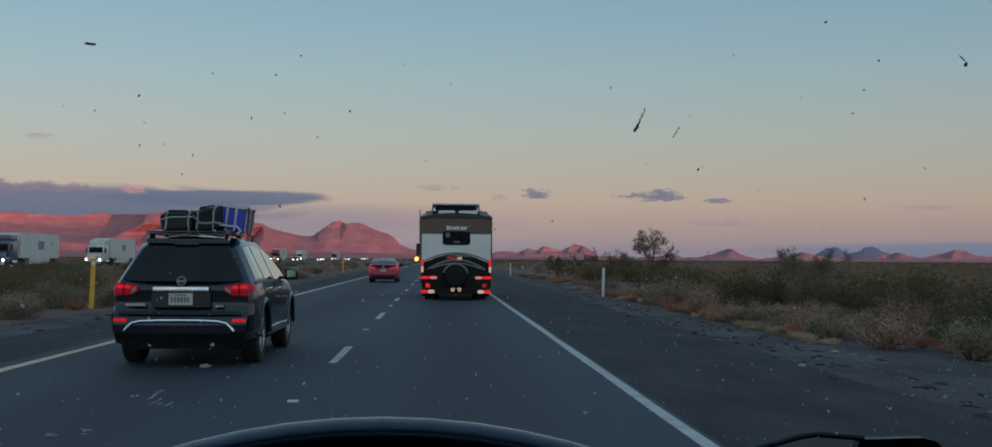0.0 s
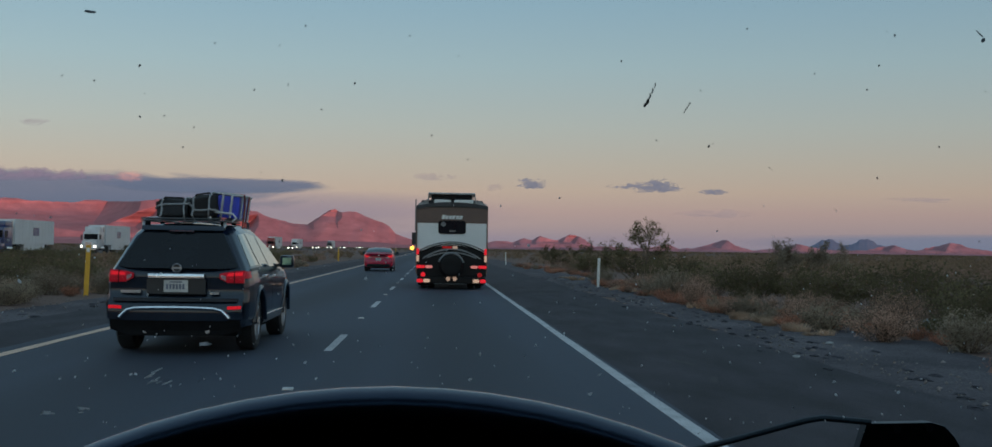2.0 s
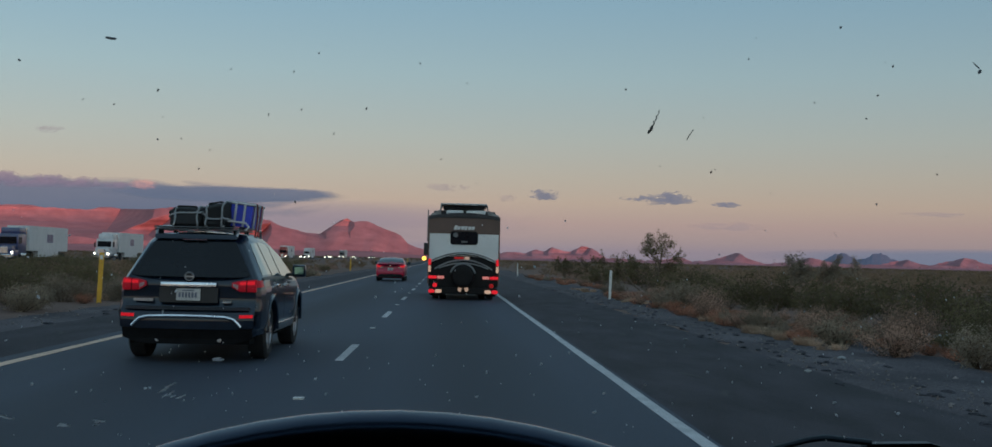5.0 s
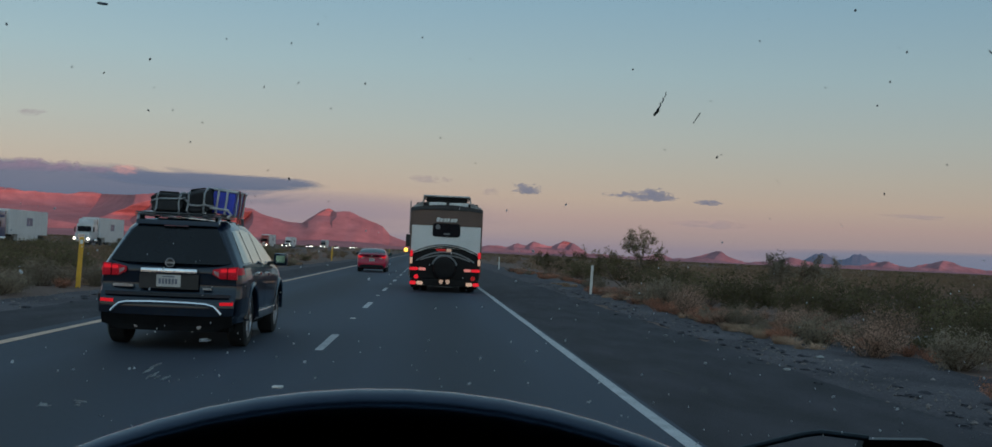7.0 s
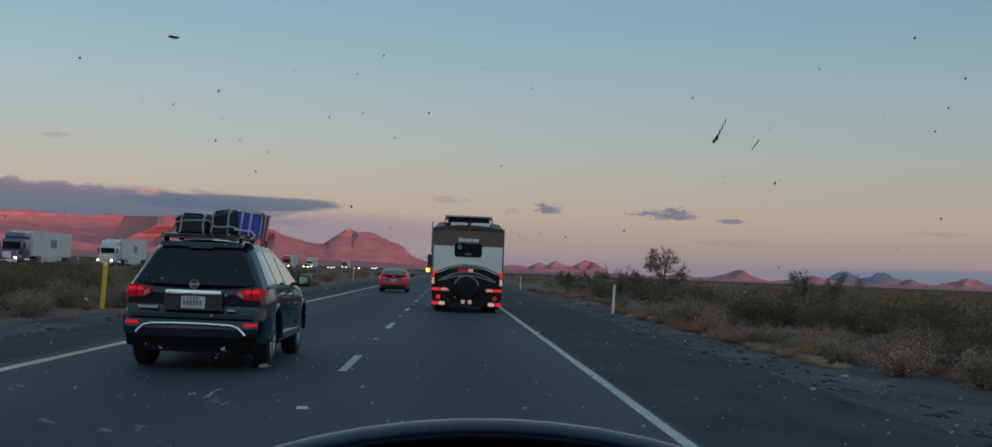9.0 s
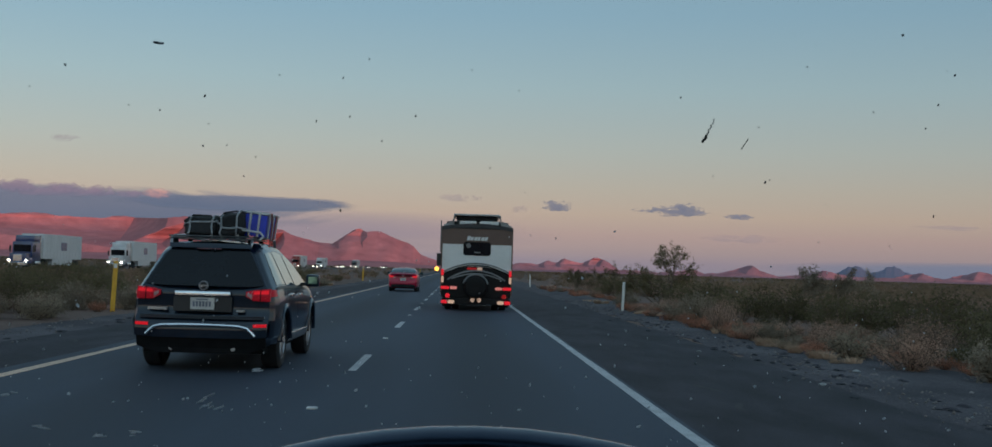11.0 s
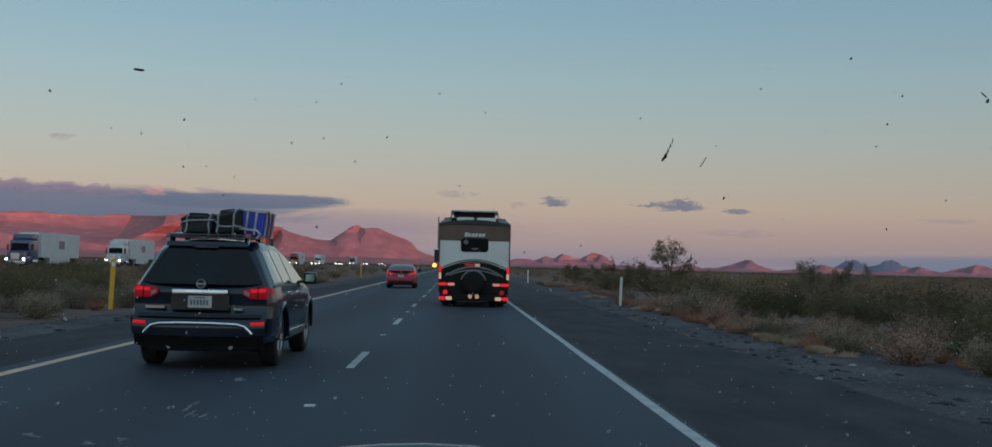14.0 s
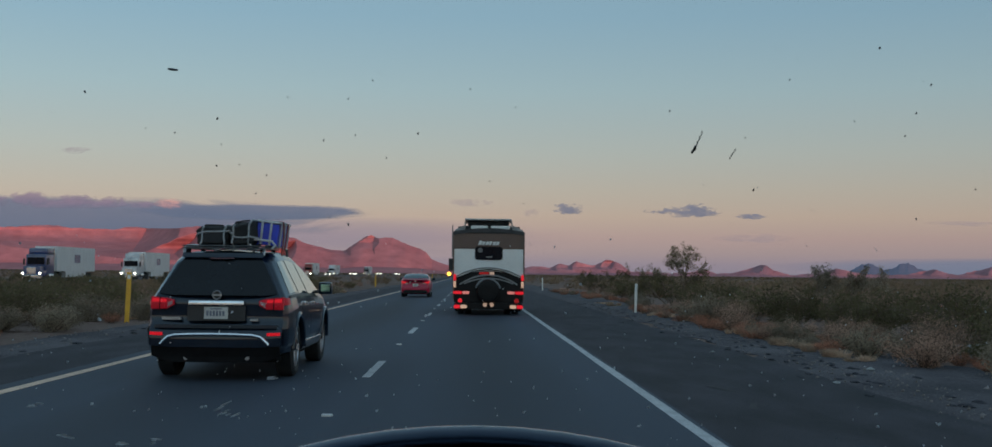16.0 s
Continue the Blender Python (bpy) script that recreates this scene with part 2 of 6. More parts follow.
def sheet(name, verts, faces, mat, parent=None, label="", smooth=False):
    me = bpy.data.meshes.new(name)
    me.from_pydata(verts, [], faces)
    me.materials.append(mat)
    if smooth:
        me.shade_smooth()
    ob = new(name, me)
    if parent:
        ob.parent = parent
    if label:
        ob["label"] = label
    return ob


def box(bm, x0, x1, y0, y1, z0, z1, r=0.0):
    m = Matrix.Translation(((x0 + x1) / 2, (y0 + y1) / 2, (z0 + z1) / 2)) @ Matrix.Diagonal((abs(x1 - x0), abs(y1 - y0), abs(z1 - z0), 1))
    g = bmesh.ops.create_cube(bm, size=1, matrix=m)
    if r:
        es = list({e for v in g["verts"] for e in v.link_edges})
        bmesh.ops.bevel(bm, geom=es, offset=r, segments=2, affect="EDGES", profile=0.7)
    return bm


def boxm(*a, **k):
    return box(bmesh.new(), *a, **k)


def tube(bm, pts, r, n=8, r2=None):
    """A round bar along points, tapered to r2."""
    pts = [Vector(p) for p in pts]
    r2 = r if r2 is None else r2
    rings = []
    for i, p in enumerate(pts):
        d = (pts[min(i + 1, len(pts) - 1)] - pts[max(i - 1, 0)]).normalized()
        a = d.orthogonal().normalized() if not rings else (side - d * side.dot(d)).normalized()
        side = a
        b = d.cross(a)
        k = r + (r2 - r) * i / max(1, len(pts) - 1)
        rings.append([bm.verts.new(p + k * (math.cos(t) * a + math.sin(t) * b)) for t in (6.28318 * j / n for j in range(n))])
    for q, s in zip(rings, rings[1:]):
        for j in range(n):
            bm.faces.new((q[j], q[(j + 1) % n], s[(j + 1) % n], s[j]))
    bm.faces.new(rings[0]), bm.faces.new(rings[-1])
    return bm


def lathe(bm, prof, n=32, at=Matrix(), axis="X"):
    """Turns (along, radius) round an axis."""
    rings = []
    for a, r in prof:
        ring = []
        for j in range(n):
            t = 6.2831853 * j / n
            c, s = r * math.cos(t), r * math.sin(t)
            p = {"X": (a, c, s), "Y": (c, a, s), "Z": (c, s, a)}[axis]
            ring.append(bm.verts.new(at @ Vector(p)))
        rings.append(ring)
    for q, s in zip(rings, rings[1:]):
        for j in range(n):
            bm.faces.new((q[j], q[(j + 1) % n], s[(j + 1) % n], s[j]))
    bm.faces.new(rings[0]), bm.faces.new(rings[-1])
    return bm


def thing(name, label, category, at=Matrix(), group="", kind=""):
    ob = tagged(new(name), label, category, group, kind)
    ob.matrix_basis = at
    return ob


# ---- ground, road ----
RIGHT_LINE, DASH_X, YELLOW_X = 2.12, -1.45, -5.5
EDGE_R, EDGE_L = 5.15, -7.6
OPP = -52.0


def bank(x, y):
    """Gentle lie of the land off the road."""
    off = max(0.0, x - EDGE_R - 0.6, EDGE_L - 0.6 - x)
    if abs(x - OPP) < 8:
        return -0.02
    if off <= 0 or y > 1500:
        return -0.02
    k = min(1.0, off / 6) * min(1.0, max(0.0, (abs(x - OPP) - 8) / 5)) * max(0.0, 1 - y / 1500)
    return -0.02 + k * (0.22 * noise.noise((x * 0.11, y * 0.06, 1.7)) + 0.35 * noise.noise((x * 0.02, y * 0.015, 5.0)) - 0.12)


def build_ground():
    xs = sorted(set([-4900, -3500, -2500, -1800, -1200, -800, -500, -350, -250, -180, -140] + list(range(-120, -60, 4)) + list(np.arange(-60, 60, 1.5)) + [60, 70, 80, 95, 110, 140, 180, 250, 350, 500, 800, 1200, 1800, 2500, 3500, 4900]))
    ys = sorted(set([-4900, -3000, -1500, -700, -300, -120, -50, -20] + list(np.arange(-10, 90, 1.5)) + list(range(90, 300, 5)) + list(range(300, 700, 20)) + [750, 850, 1000, 1200, 1500, 1900, 2400, 3000, 3600, 4200, 4950]))
    v = [(x, y, bank(x, y)) for y in ys for x in xs]
    w = len(xs)
    f = [(j * w + i, j * w + i + 1, (j + 1) * w + i + 1, (j + 1) * w + i) for j in range(len(ys) - 1) for i in range(w - 1)]
    tagged(sheet("ground", v, f, M_SAND, smooth=True), "flat sandy desert ground dotted with scrub", "ground", kind="structure")


def strip(name, x0, x1, y0, y1, z, mat, label="", parent=None, wobble=0.0, step=None):
    """A flat strip of thickness along the road, with an uneven edge if asked for."""
    n = int((y1 - y0) / step) if step else 1
    v, f = [], []
    for i in range(n + 1):
        y = y0 + (y1 - y0) * i / n
        a = wobble * noise.noise((x0, y * 0.35, 0.3)) + wobble * 0.5 * noise.noise((x0, y * 1.3, 3.3))
        b = wobble * noise.noise((x1, y * 0.35, 8.3)) + wobble * 0.5 * noise.noise((x1, y * 1.3, 9.3))
        v += [(x0 + a, y, z), (x1 + b, y, z), (x1 + b, y, z - 0.06), (x0 + a, y, z - 0.06)]
    for i in range(n):
        p, q = 4 * i, 4 * i + 4
        f += [(p, p + 1, q + 1, q), (p + 1, p + 2, q + 2, q + 1), (p + 3, p, q, q + 3)]
    f += [(0, 3, 2, 1), (4 * n, 4 * n + 1, 4 * n + 2, 4 * n + 3)]
    return sheet(name, v, f, mat, parent, label)


build_ground()
tagged(strip("road", -5.85, 2.24, -60, 1400, 0.0, M_LANE), "two dark grey worn asphalt lanes running straight ahead", "road", kind="structure")
tagged(strip("shoulder_right", 2.0, EDGE_R, -60, 700, -0.004, M_SHOULDER, wobble=0.12, step=0.8), "dark cracked asphalt shoulder with ragged edge", "road shoulder", kind="structure")
tagged(strip("shoulder_left", EDGE_L, -5.6, -60, 700, -0.004, M_SHOULDER, wobble=0.12, step=0.8), "narrow dark asphalt shoulder beside the median", "road shoulder", kind="structure")
tagged(strip("gravel_right", EDGE_R - 0.1, EDGE_R + 2.9, -30, 500, -0.010, M_GRAVEL, wobble=0.6, step=0.7), "grey gravel verge beside the shoulder", "gravel", kind="structure")
tagged(strip("gravel_left", EDGE_L - 1.3, EDGE_L + 0.1, -30, 500, -0.010, M_GRAVEL, wobble=0.4, step=0.7), "grey gravel verge along the median", "gravel", kind="structure")
tagged(strip("road_opposite", OPP - 4.5, OPP + 4.5, -60, 1400, 0.0, M_LANE), "distant asphalt carriageway beyond the median", "road", kind="structure")
lines = thing("lane_markings", "painted road lines, white dashes and solid edge lines", "road marking", kind="structure")
strip("edge_line", RIGHT_LINE - 0.065, RIGHT_LINE + 0.065, -60, 1200, 0.004, M_WHITE_LINE, "worn solid white edge line", lines, 0.012, 1.2)
strip("yellow_edge_line", YELLOW_X - 0.08, YELLOW_X + 0.08, -60, 1200, 0.004, M_YELLOW_LINE, "worn pale yellow median line", lines, 0.012, 1.2)
for i in range(-2, 40):
    y = 16.8 + 12.19 * i
    strip("dash", DASH_X - 0.06, DASH_X + 0.06, y, y + 3.1, 0.004, M_WHITE_LINE, "", lines, 0.008, 0.5)

M_MARKER = material("ceramic_road_marker", (0.55, 0.56, 0.56), 0.35, other=(0.42, 0.43, 0.43), scale=20, fine=200, amount=0.15)


def road_marker(y):
    t = thing("road_marker", "small pale raised marker between the lane dashes", "road stud", pose(DASH_X, y, 0), "raised lane markers")
    bm = boxm(-0.055, 0.055, -0.055, 0.055, -0.004, 0.02, r=0.012)
    part("dome", bm, M_MARKER, t)
    part("reflector", boxm(-0.045, 0.045, -0.06, -0.054, 0.004, 0.014), M_POST, t)
    return t


stud = road_marker(12.25)
for i in range(1, 12):
    copy_thing(stud, pose(DASH_X, 12.25 + 12.19 * i, 0))


def crack_seal():
    """Thin wandering lines of tar on the shoulders."""
    rng = random.Random(12)
    v, f = [], []
    for _ in range(34):
        left = rng.random() < 0.25
        x0, y = (rng.uniform(EDGE_L + 0.3, -6.0) if left else rng.uniform(2.6, EDGE_R - 0.4)), 13 + 50 * rng.random() ** 1.4
        a = rng.uniform(1.3, 1.8)
        x, w, n = x0, rng.uniform(0.015, 0.055), rng.randint(2, 5)
        base = len(v)
        for i in range(n + 1):
            a += rng.uniform(-0.25, 0.25)
            x, y = x + 0.16 * math.cos(a), y + 0.16 * math.sin(a)
            x = min(x, EDGE_R - 0.2) if not left else max(min(x, -5.95), EDGE_L + 0.2)
            c, s = -math.sin(a) * w, math.cos(a) * w
            v += [(x + c, y + s, 0.001), (x - c, y - s, 0.001)]
        f += [(base + 2 * i, base + 2 * i + 1, base + 2 * i + 3, base + 2 * i + 2) for i in range(n)]
    tagged(sheet("crack_seal", v, f, M_TAR), "thin dark tar lines sealing cracks in the shoulder", "tar", kind="stuff")


M_TAR = material("tar_seal", (0.022, 0.022, 0.024), 0.8, scale=5, fine=60, amount=0.3)
crack_seal()


# ---- mountains, and an unseen ridge added behind to shade the plain ----
def profile(pts, a):
    xs = [p[0] for p in pts]
    return float(np.interp(a, xs, [p[1] for p in pts]))


LEFT = [(-0.62, 0.022), (-0.5, 0.034), (-0.45, 0.033), (-0.40, 0.034), (-0.37, 0.0352), (-0.3593, 0.0362), (-0.339, 0.036), (-0.3287, 0.0343), (-0.311, 0.034), (-0.2931, 0.0331),
        (-0.283, 0.0356), (-0.2754, 0.0359), (-0.2651, 0.0345), (-0.2421, 0.0349), (-0.2259, 0.0369), (-0.2114, 0.0354), (-0.1933, 0.0325), (-0.1829, 0.0287), (-0.1751, 0.0271),
        (-0.1623, 0.0295), (-0.1556, 0.0293), (-0.1468, 0.0286), (-0.1337, 0.0229), (-0.1232, 0.0207), (-0.1154, 0.0184), (-0.105, 0.0182), (-0.0975, 0.0227), (-0.0874, 0.0299),
        (-0.0823, 0.0311), (-0.077, 0.0287), (-0.0656, 0.0297), (-0.0508, 0.023), (-0.0429, 0.0207), (-0.0375, 0.0177), (-0.0321, 0.0117), (-0.0242, 0.0089), (-0.0162, 0.006), (0.01, 0.003), (0.03, 0.0015)]
RIGHT = [(0.0, 0.002), (0.0439, 0.0057), (0.0544, 0.0071), (0.0649, 0.006), (0.0727, 0.0094), (0.0806, 0.0081), (0.0873, 0.0116), (0.0964, 0.0087), (0.1032, 0.0085), (0.112, 0.0135),
         (0.12, 0.0118), (0.1265, 0.0078), (0.1324, 0.0038), (0.152, 0.003), (0.1653, 0.0024), (0.1811, 0.0036), (0.1943, 0.0056), (0.2051, 0.0023), (0.2183, 0.0039), (0.2289, 0.0059),
         (0.2368, 0.0093), (0.2448, 0.0102), (0.2513, 0.0057), (0.2664, 0.002), (0.2878, 0.0039), (0.3037, 0.0076), (0.3118, 0.0069), (0.3253, 0.0034), (0.363, 0.0032), (0.3791, 0.0068),
         (0.3872, 0.0076), (0.4035, 0.0034), (0.4143, 0.006), (0.4278, 0.0091), (0.4359, 0.011), (0.4441, 0.0092), (0.4523, 0.0063), (0.48, 0.0036), (0.52, 0.009), (0.6, 0.005)]
FAR = [(0.29, 0.001), (0.3092, 0.0036), (0.3198, 0.0083), (0.3251, 0.0122), (0.3304, 0.0129), (0.337, 0.01), (0.344, 0.0076), (0.351, 0.0089), (0.3563, 0.0118), (0.3638, 0.0131), (0.3698, 0.0112), (0.3764, 0.0067), (0.39, 0.0033), (0.42, 0.001)]
# gullies in the slope, each under a steep spur on its right: rows of height, left and right edge, as tangents
GULLIES = [[(0.0375, -0.2662, -0.2386), (0.0338, -0.2672, -0.2396), (0.0279, -0.2699, -0.2413), (0.0226, -0.2732, -0.2457), (0.0171, -0.277, -0.2582), (0.0133, -0.2778, -0.2687)],
           [(0.0292, -0.2786, -0.2725), (0.0244, -0.2835, -0.2748), (0.0201, -0.2868, -0.2807)], [(0.0255, -0.2279, -0.2238), (0.0211, -0.2338, -0.2272), (0.0173, -0.2403, -0.2321), (0.0135, -0.2442, -0.237)],
           [(0.026, -0.1617, -0.1555), (0.0213, -0.1645, -0.1573), (0.016, -0.1658, -0.1597), (0.0112, -0.1667, -0.1631)], [(0.0197, -0.15, -0.1439), (0.015, -0.1539, -0.1447), (0.0102, -0.1568, -0.1476)],
           [(0.0292, -0.092, -0.0838), (0.0238, -0.0991, -0.0918), (0.0189, -0.1045, -0.0994)], [(0.0285, -0.0801, -0.0765), (0.0245, -0.081, -0.0763), (0.0197, -0.0813, -0.0792)],
           [(0.0339, -0.3399, -0.3358), (0.0246, -0.3419, -0.3379)]]


def ridge(name, pts, aa, steps, depths, gullies, mat, label, seed, jag=1.0, rise=0.036, soft=0.006, steep=3.3):
    """A range under a skyline set by bearing: worn slopes over a gravel fan, with spurs that are steep on their left, where the low sun does not reach."""
    ff = np.concatenate([[-0.05], np.linspace(0.0, 1.0, steps)])
    line = np.array([profile(pts, a) + jag * (0.0005 * noise.noise((a * 160, 0.3, seed)) + 0.0003 * noise.noise((a * 420, 0.7, seed))) for a in aa])
    v, w = [], len(aa)
    for f in ff:
        for a, top in zip(aa, line):
            e = max(f, 0.0) * top - (0.0012 if f < 0 else 0.0006)
            base = float(np.interp(min(f, 0.4 * f + 0.6 * e / rise), [-0.05, 0.0, 0.14, 1.0], depths))
            u, t = (a - 0.8 * e) * 30, (e + 0.35 * a) * 20
            d = base + min(1.0, max(0.0, f) * 6) * (26 * noise.noise((u, t, 1.0 + seed)) + 7 * noise.noise((u * 2.3 + t, t * 2.6, 4.0 + seed)) + 1.6 * noise.noise((u * 4 - t * 3, t * 5 + u * 2, 7.0)) + 0.4 * noise.noise((u * 10 + t * 5, t * 18 - u * 3, 9.0)))
            back = 0.0
            for rows in gullies:
                if not rows[-1][0] - soft < e < rows[0][0] + soft or not rows[-1][1] - 0.18 < a < rows[0][2] + 0.01:
                    continue
                es, ls, rs = ([r[k] for r in reversed(rows)] for k in range(3))
                lo = float(np.interp(e, es, ls))
                hi = float(np.interp(e, es, rs)) + 0.0014 * noise.noise((e * 220, 0.4, rows[0][1] * 40))
                wide = (hi - lo) * max(0.0, 1 - max(0.0, e - es[-1], es[0] - e) / soft)
                if a < hi and wide > 0:
                    back = max(back, steep * d * (hi - a if a > hi - wide else wide * max(0.0, 1 - (hi - wide - a) / (5 * wide))))
            d += back
            v.append((float(a * d), float(d), float(1.45 + e * d)))
    rear = depths[-1] + 600
    v += [(float(a * rear), float(rear), float(0.4 * top * depths[-1])) for a, top in zip(aa, line)]
    f = [(j * w + i, j * w + i + 1, (j + 1) * w + i + 1, (j + 1) * w + i) for j in range(len(ff)) for i in range(w - 1)]
    tagged(sheet(name, v, f, mat, smooth=True), label, "mountain", kind="structure")


RIGHT_GULLIES = [[(0.0135, 0.1080, 0.112), (0.006, 0.103, 0.1085)], [(0.0116, 0.0843, 0.0873), (0.005, 0.0805, 0.0845)], [(0.0094, 0.0703, 0.0727), (0.004, 0.067, 0.071)], [(0.0102, 0.240, 0.2448), (0.004, 0.234, 0.240)],
                 [(0.0076, 0.298, 0.3037), (0.003, 0.291, 0.298)], [(0.011, 0.431, 0.4359), (0.004, 0.424, 0.431)], [(0.0076, 0.383, 0.3872), (0.003, 0.377, 0.383)], [(0.0105, 0.117, 0.120), (0.006, 0.1135, 0.117)]]
ridge("mountain_range_left", LEFT, np.concatenate([np.linspace(-0.62, -0.42, 90)[:-1], np.linspace(-0.42, 0.03, 820)]), 120, (2500, 2700, 3120, 3320), GULLIES, M_ROCK, "sunlit red desert mountain range with shaded gullies", 0.0)
ridge("mountain_range_right", RIGHT, np.linspace(0.0, 0.6, 700), 40, (3000, 3200, 3290, 3370), RIGHT_GULLIES, M_PINK_ROCK, "low distant pink desert hills along the horizon", 11.0, 1.6, 0.013, 0.0015, 2.0)
ridge("mountain_far", FAR, np.linspace(0.29, 0.42, 160), 24, (4150, 4170, 4190, 4280), (), M_FAR_ROCK, "far peaks tinted blue for haze, behind the hills", 17.0, 3.0, 0.013)


def unseen_shade_ridge():
    """A long unseen ridge added behind the road, which keeps the low sun off the plain."""
    s = Vector((TO_SUN.x, TO_SUN.y, 0)).normalized()
    r = Vector((-s.y, s.x, 0))
    v, na, nd = [], 80, 10
    for j in range(nd + 1):
        for i in range(na + 1):
            q = j / nd * 2 - 1
            p = s * (1500 + 450 * q) + r * (-4600 + 9200 * i / na)
            h = 120 * max(0.0, math.cos(q * 1.5708)) ** 1.3 * (1 + 0.05 * noise.noise((i * 0.3, 0, 2)))
            v.append((p.x, p.y, h - 3))
    w = na + 1
    f = [(j * w + i, j * w + i + 1, (j + 1) * w + i + 1, (j + 1) * w + i) for j in range(nd) for i in range(na)]
    tagged(sheet("unseen_shade_ridge", v, f, M_ROCK, smooth=True), "unseen long ridge added to shade the plain", "hill", kind="structure")


unseen_shade_ridge()
# ---- clouds, far behind the mountains ----
def cloud_material(name, colour, top, edge=0.5, lumps=3.0, thick=1.0, streak=1.0, rag=2.2):
    """A soft, uneven cloud: denser in the middle, thinning at a ragged edge; its light is painted, a glow that shifts
    to the top colour upwards.
    """
    m = bpy.data.materials.new(name)
    m.use_nodes = True
    n, l = m.node_tree.nodes, m.node_tree.links
    n.clear()
    co = n.new("ShaderNodeTexCoord")
    ma, ns = n.new("ShaderNodeMapping"), n.new("ShaderNodeTexNoise")
    ma.inputs["Scale"].default_value = (lumps, lumps, lumps * 0.5 * streak)
    ns.inputs["Scale"].default_value, ns.inputs["Detail"].default_value, ns.inputs["Roughness"].default_value = 1.0, 6, 0.6
    info = n.new("ShaderNodeObjectInfo")
    l.new(co.outputs["Generated"], ma.inputs["Vector"]), l.new(info.outputs["Location"], ma.inputs["Location"]), l.new(ma.outputs[0], ns.inputs["Vector"])
    sep = n.new("ShaderNodeSeparateXYZ")
    l.new(co.outputs["Generated"], sep.inputs[0])

    def maths(op, a, b):
        q = n.new("ShaderNodeMath")
        q.operation = op
        for i, v in enumerate((a, b)):
            if isinstance(v, (int, float)):
                q.inputs[i].default_value = v
            else:
                l.new(v, q.inputs[i])
        return q.outputs[0]

    du, dv = maths("MULTIPLY_ADD", sep.outputs["X"], 2.0), maths("MULTIPLY_ADD", sep.outputs["Z"], 2.0)
    for d in (du, dv):
        d.node.inputs[2].default_value = -1.0
    rad = maths("ADD", maths("POWER", maths("ABSOLUTE", du, 0), 2.0), maths("POWER", maths("ABSOLUTE", dv, 0), 2.0))
    body = maths("ADD", maths("SUBTRACT", 0.62, rad), maths("MULTIPLY", maths("SUBTRACT", ns.outputs[0], 0.5), rag))
    mr = n.new("ShaderNodeMapRange")
    mr.interpolation_type = "SMOOTHSTEP"
    mr.inputs["From Min"].default_value, mr.inputs["From Max"].default_value = 0.0, edge
    mr.inputs["To Max"].default_value = thick
    l.new(body, mr.inputs[0])
    mix = n.new("ShaderNodeMix")
    mix.data_type = "RGBA"
    mix.inputs["A"].default_value, mix.inputs["B"].default_value = lin(*colour), lin(*top)
    l.new(maths("MULTIPLY", sep.outputs["Z"], maths("ADD", ns.outputs[0], 0.35)), mix.inputs["Factor"])
    em, tr, mx, out = (n.new("ShaderNode" + k) for k in ("Emission", "BsdfTransparent", "MixShader", "OutputMaterial"))
    em.inputs["Strength"].default_value = SKY_GAIN
    l.new(mix.outputs["Result"], em.inputs[0])
    l.new(mr.outputs[0], mx.inputs[0]), l.new(tr.outputs[0], mx.inputs[1]), l.new(em.outputs[0], mx.inputs[2]), l.new(mx.outputs[0], out.inputs[0])
    return m


C_SLATE = cloud_material("slate_cloud", (92, 106, 129), (110, 115, 135), 0.35, 3.4, 0.93, rag=0.75)
C_PUFF = cloud_material("mauve_cloud", (112, 110, 132), (150, 128, 142), 0.6, 3.2, 0.9, rag=1.7)
# sunlight on the cloud top is put into these glowing pinks
C_PINK = cloud_material("painted_pink_cloud", (176, 132, 138), (236, 172, 154), 0.9, 2.6, 0.95, rag=1.8)
C_SMALL = cloud_material("grey_blue_cloud", (108, 113, 132), (126, 126, 140), 0.5, 3.4, 0.9, streak=1.6, rag=2.6)
C_FAINT = cloud_material("faint_cloud", (140, 130, 142), (160, 146, 148), 0.9, 2.0, 0.5)
C_VEIL = cloud_material("lavender_veil", (126, 124, 146), (150, 137, 148), 0.8, 1.4, 0.75, rag=0.6)
C_BAND = cloud_material("low_blue_haze", (108, 119, 142), (122, 126, 144), 0.45, 1.2, 0.9, rag=0.35)


def cloud(bearing, slope, width, height, mat, label, dist=4955, shape=None):
    """A cloud bank as a lumpy sheet; bearing and slope are tangents, width and height too."""
    n, k = 16, 6
    v = []
    for j in range(k + 1):
        for i in range(n + 1):
            u, w = i / n - 0.5, j / k - 0.5
            drop = shape(u) if shape else 0.0
            v.append((u * width * dist, 1.5 * noise.noise((u * 5, w * 3, bearing * 30)), (w * height + drop) * dist))
    f = [(j * (n + 1) + i, j * (n + 1) + i + 1, (j + 1) * (n + 1) + i + 1, (j + 1) * (n + 1) + i) for j in range(k) for i in range(n)]
    ob = sheet("cloud", v, f, mat, smooth=True)
    ob.location = (bearing * dist, dist, 1.45 + slope * dist)
    return tagged(ob, label, "cloud", "clouds", "structure")


cloud(-0.345, 0.0415, 0.64, 0.050, C_SLATE, "long slate blue cloud bank above the mountains", 4970)
cloud(-0.18, 0.0485, 0.27, 0.018, C_SLATE, "thin tapering end of the slate cloud bank", 4964)
cloud(-0.16, 0.030, 0.66, 0.046, C_VEIL, "soft lavender haze under the cloud bank", 4978)
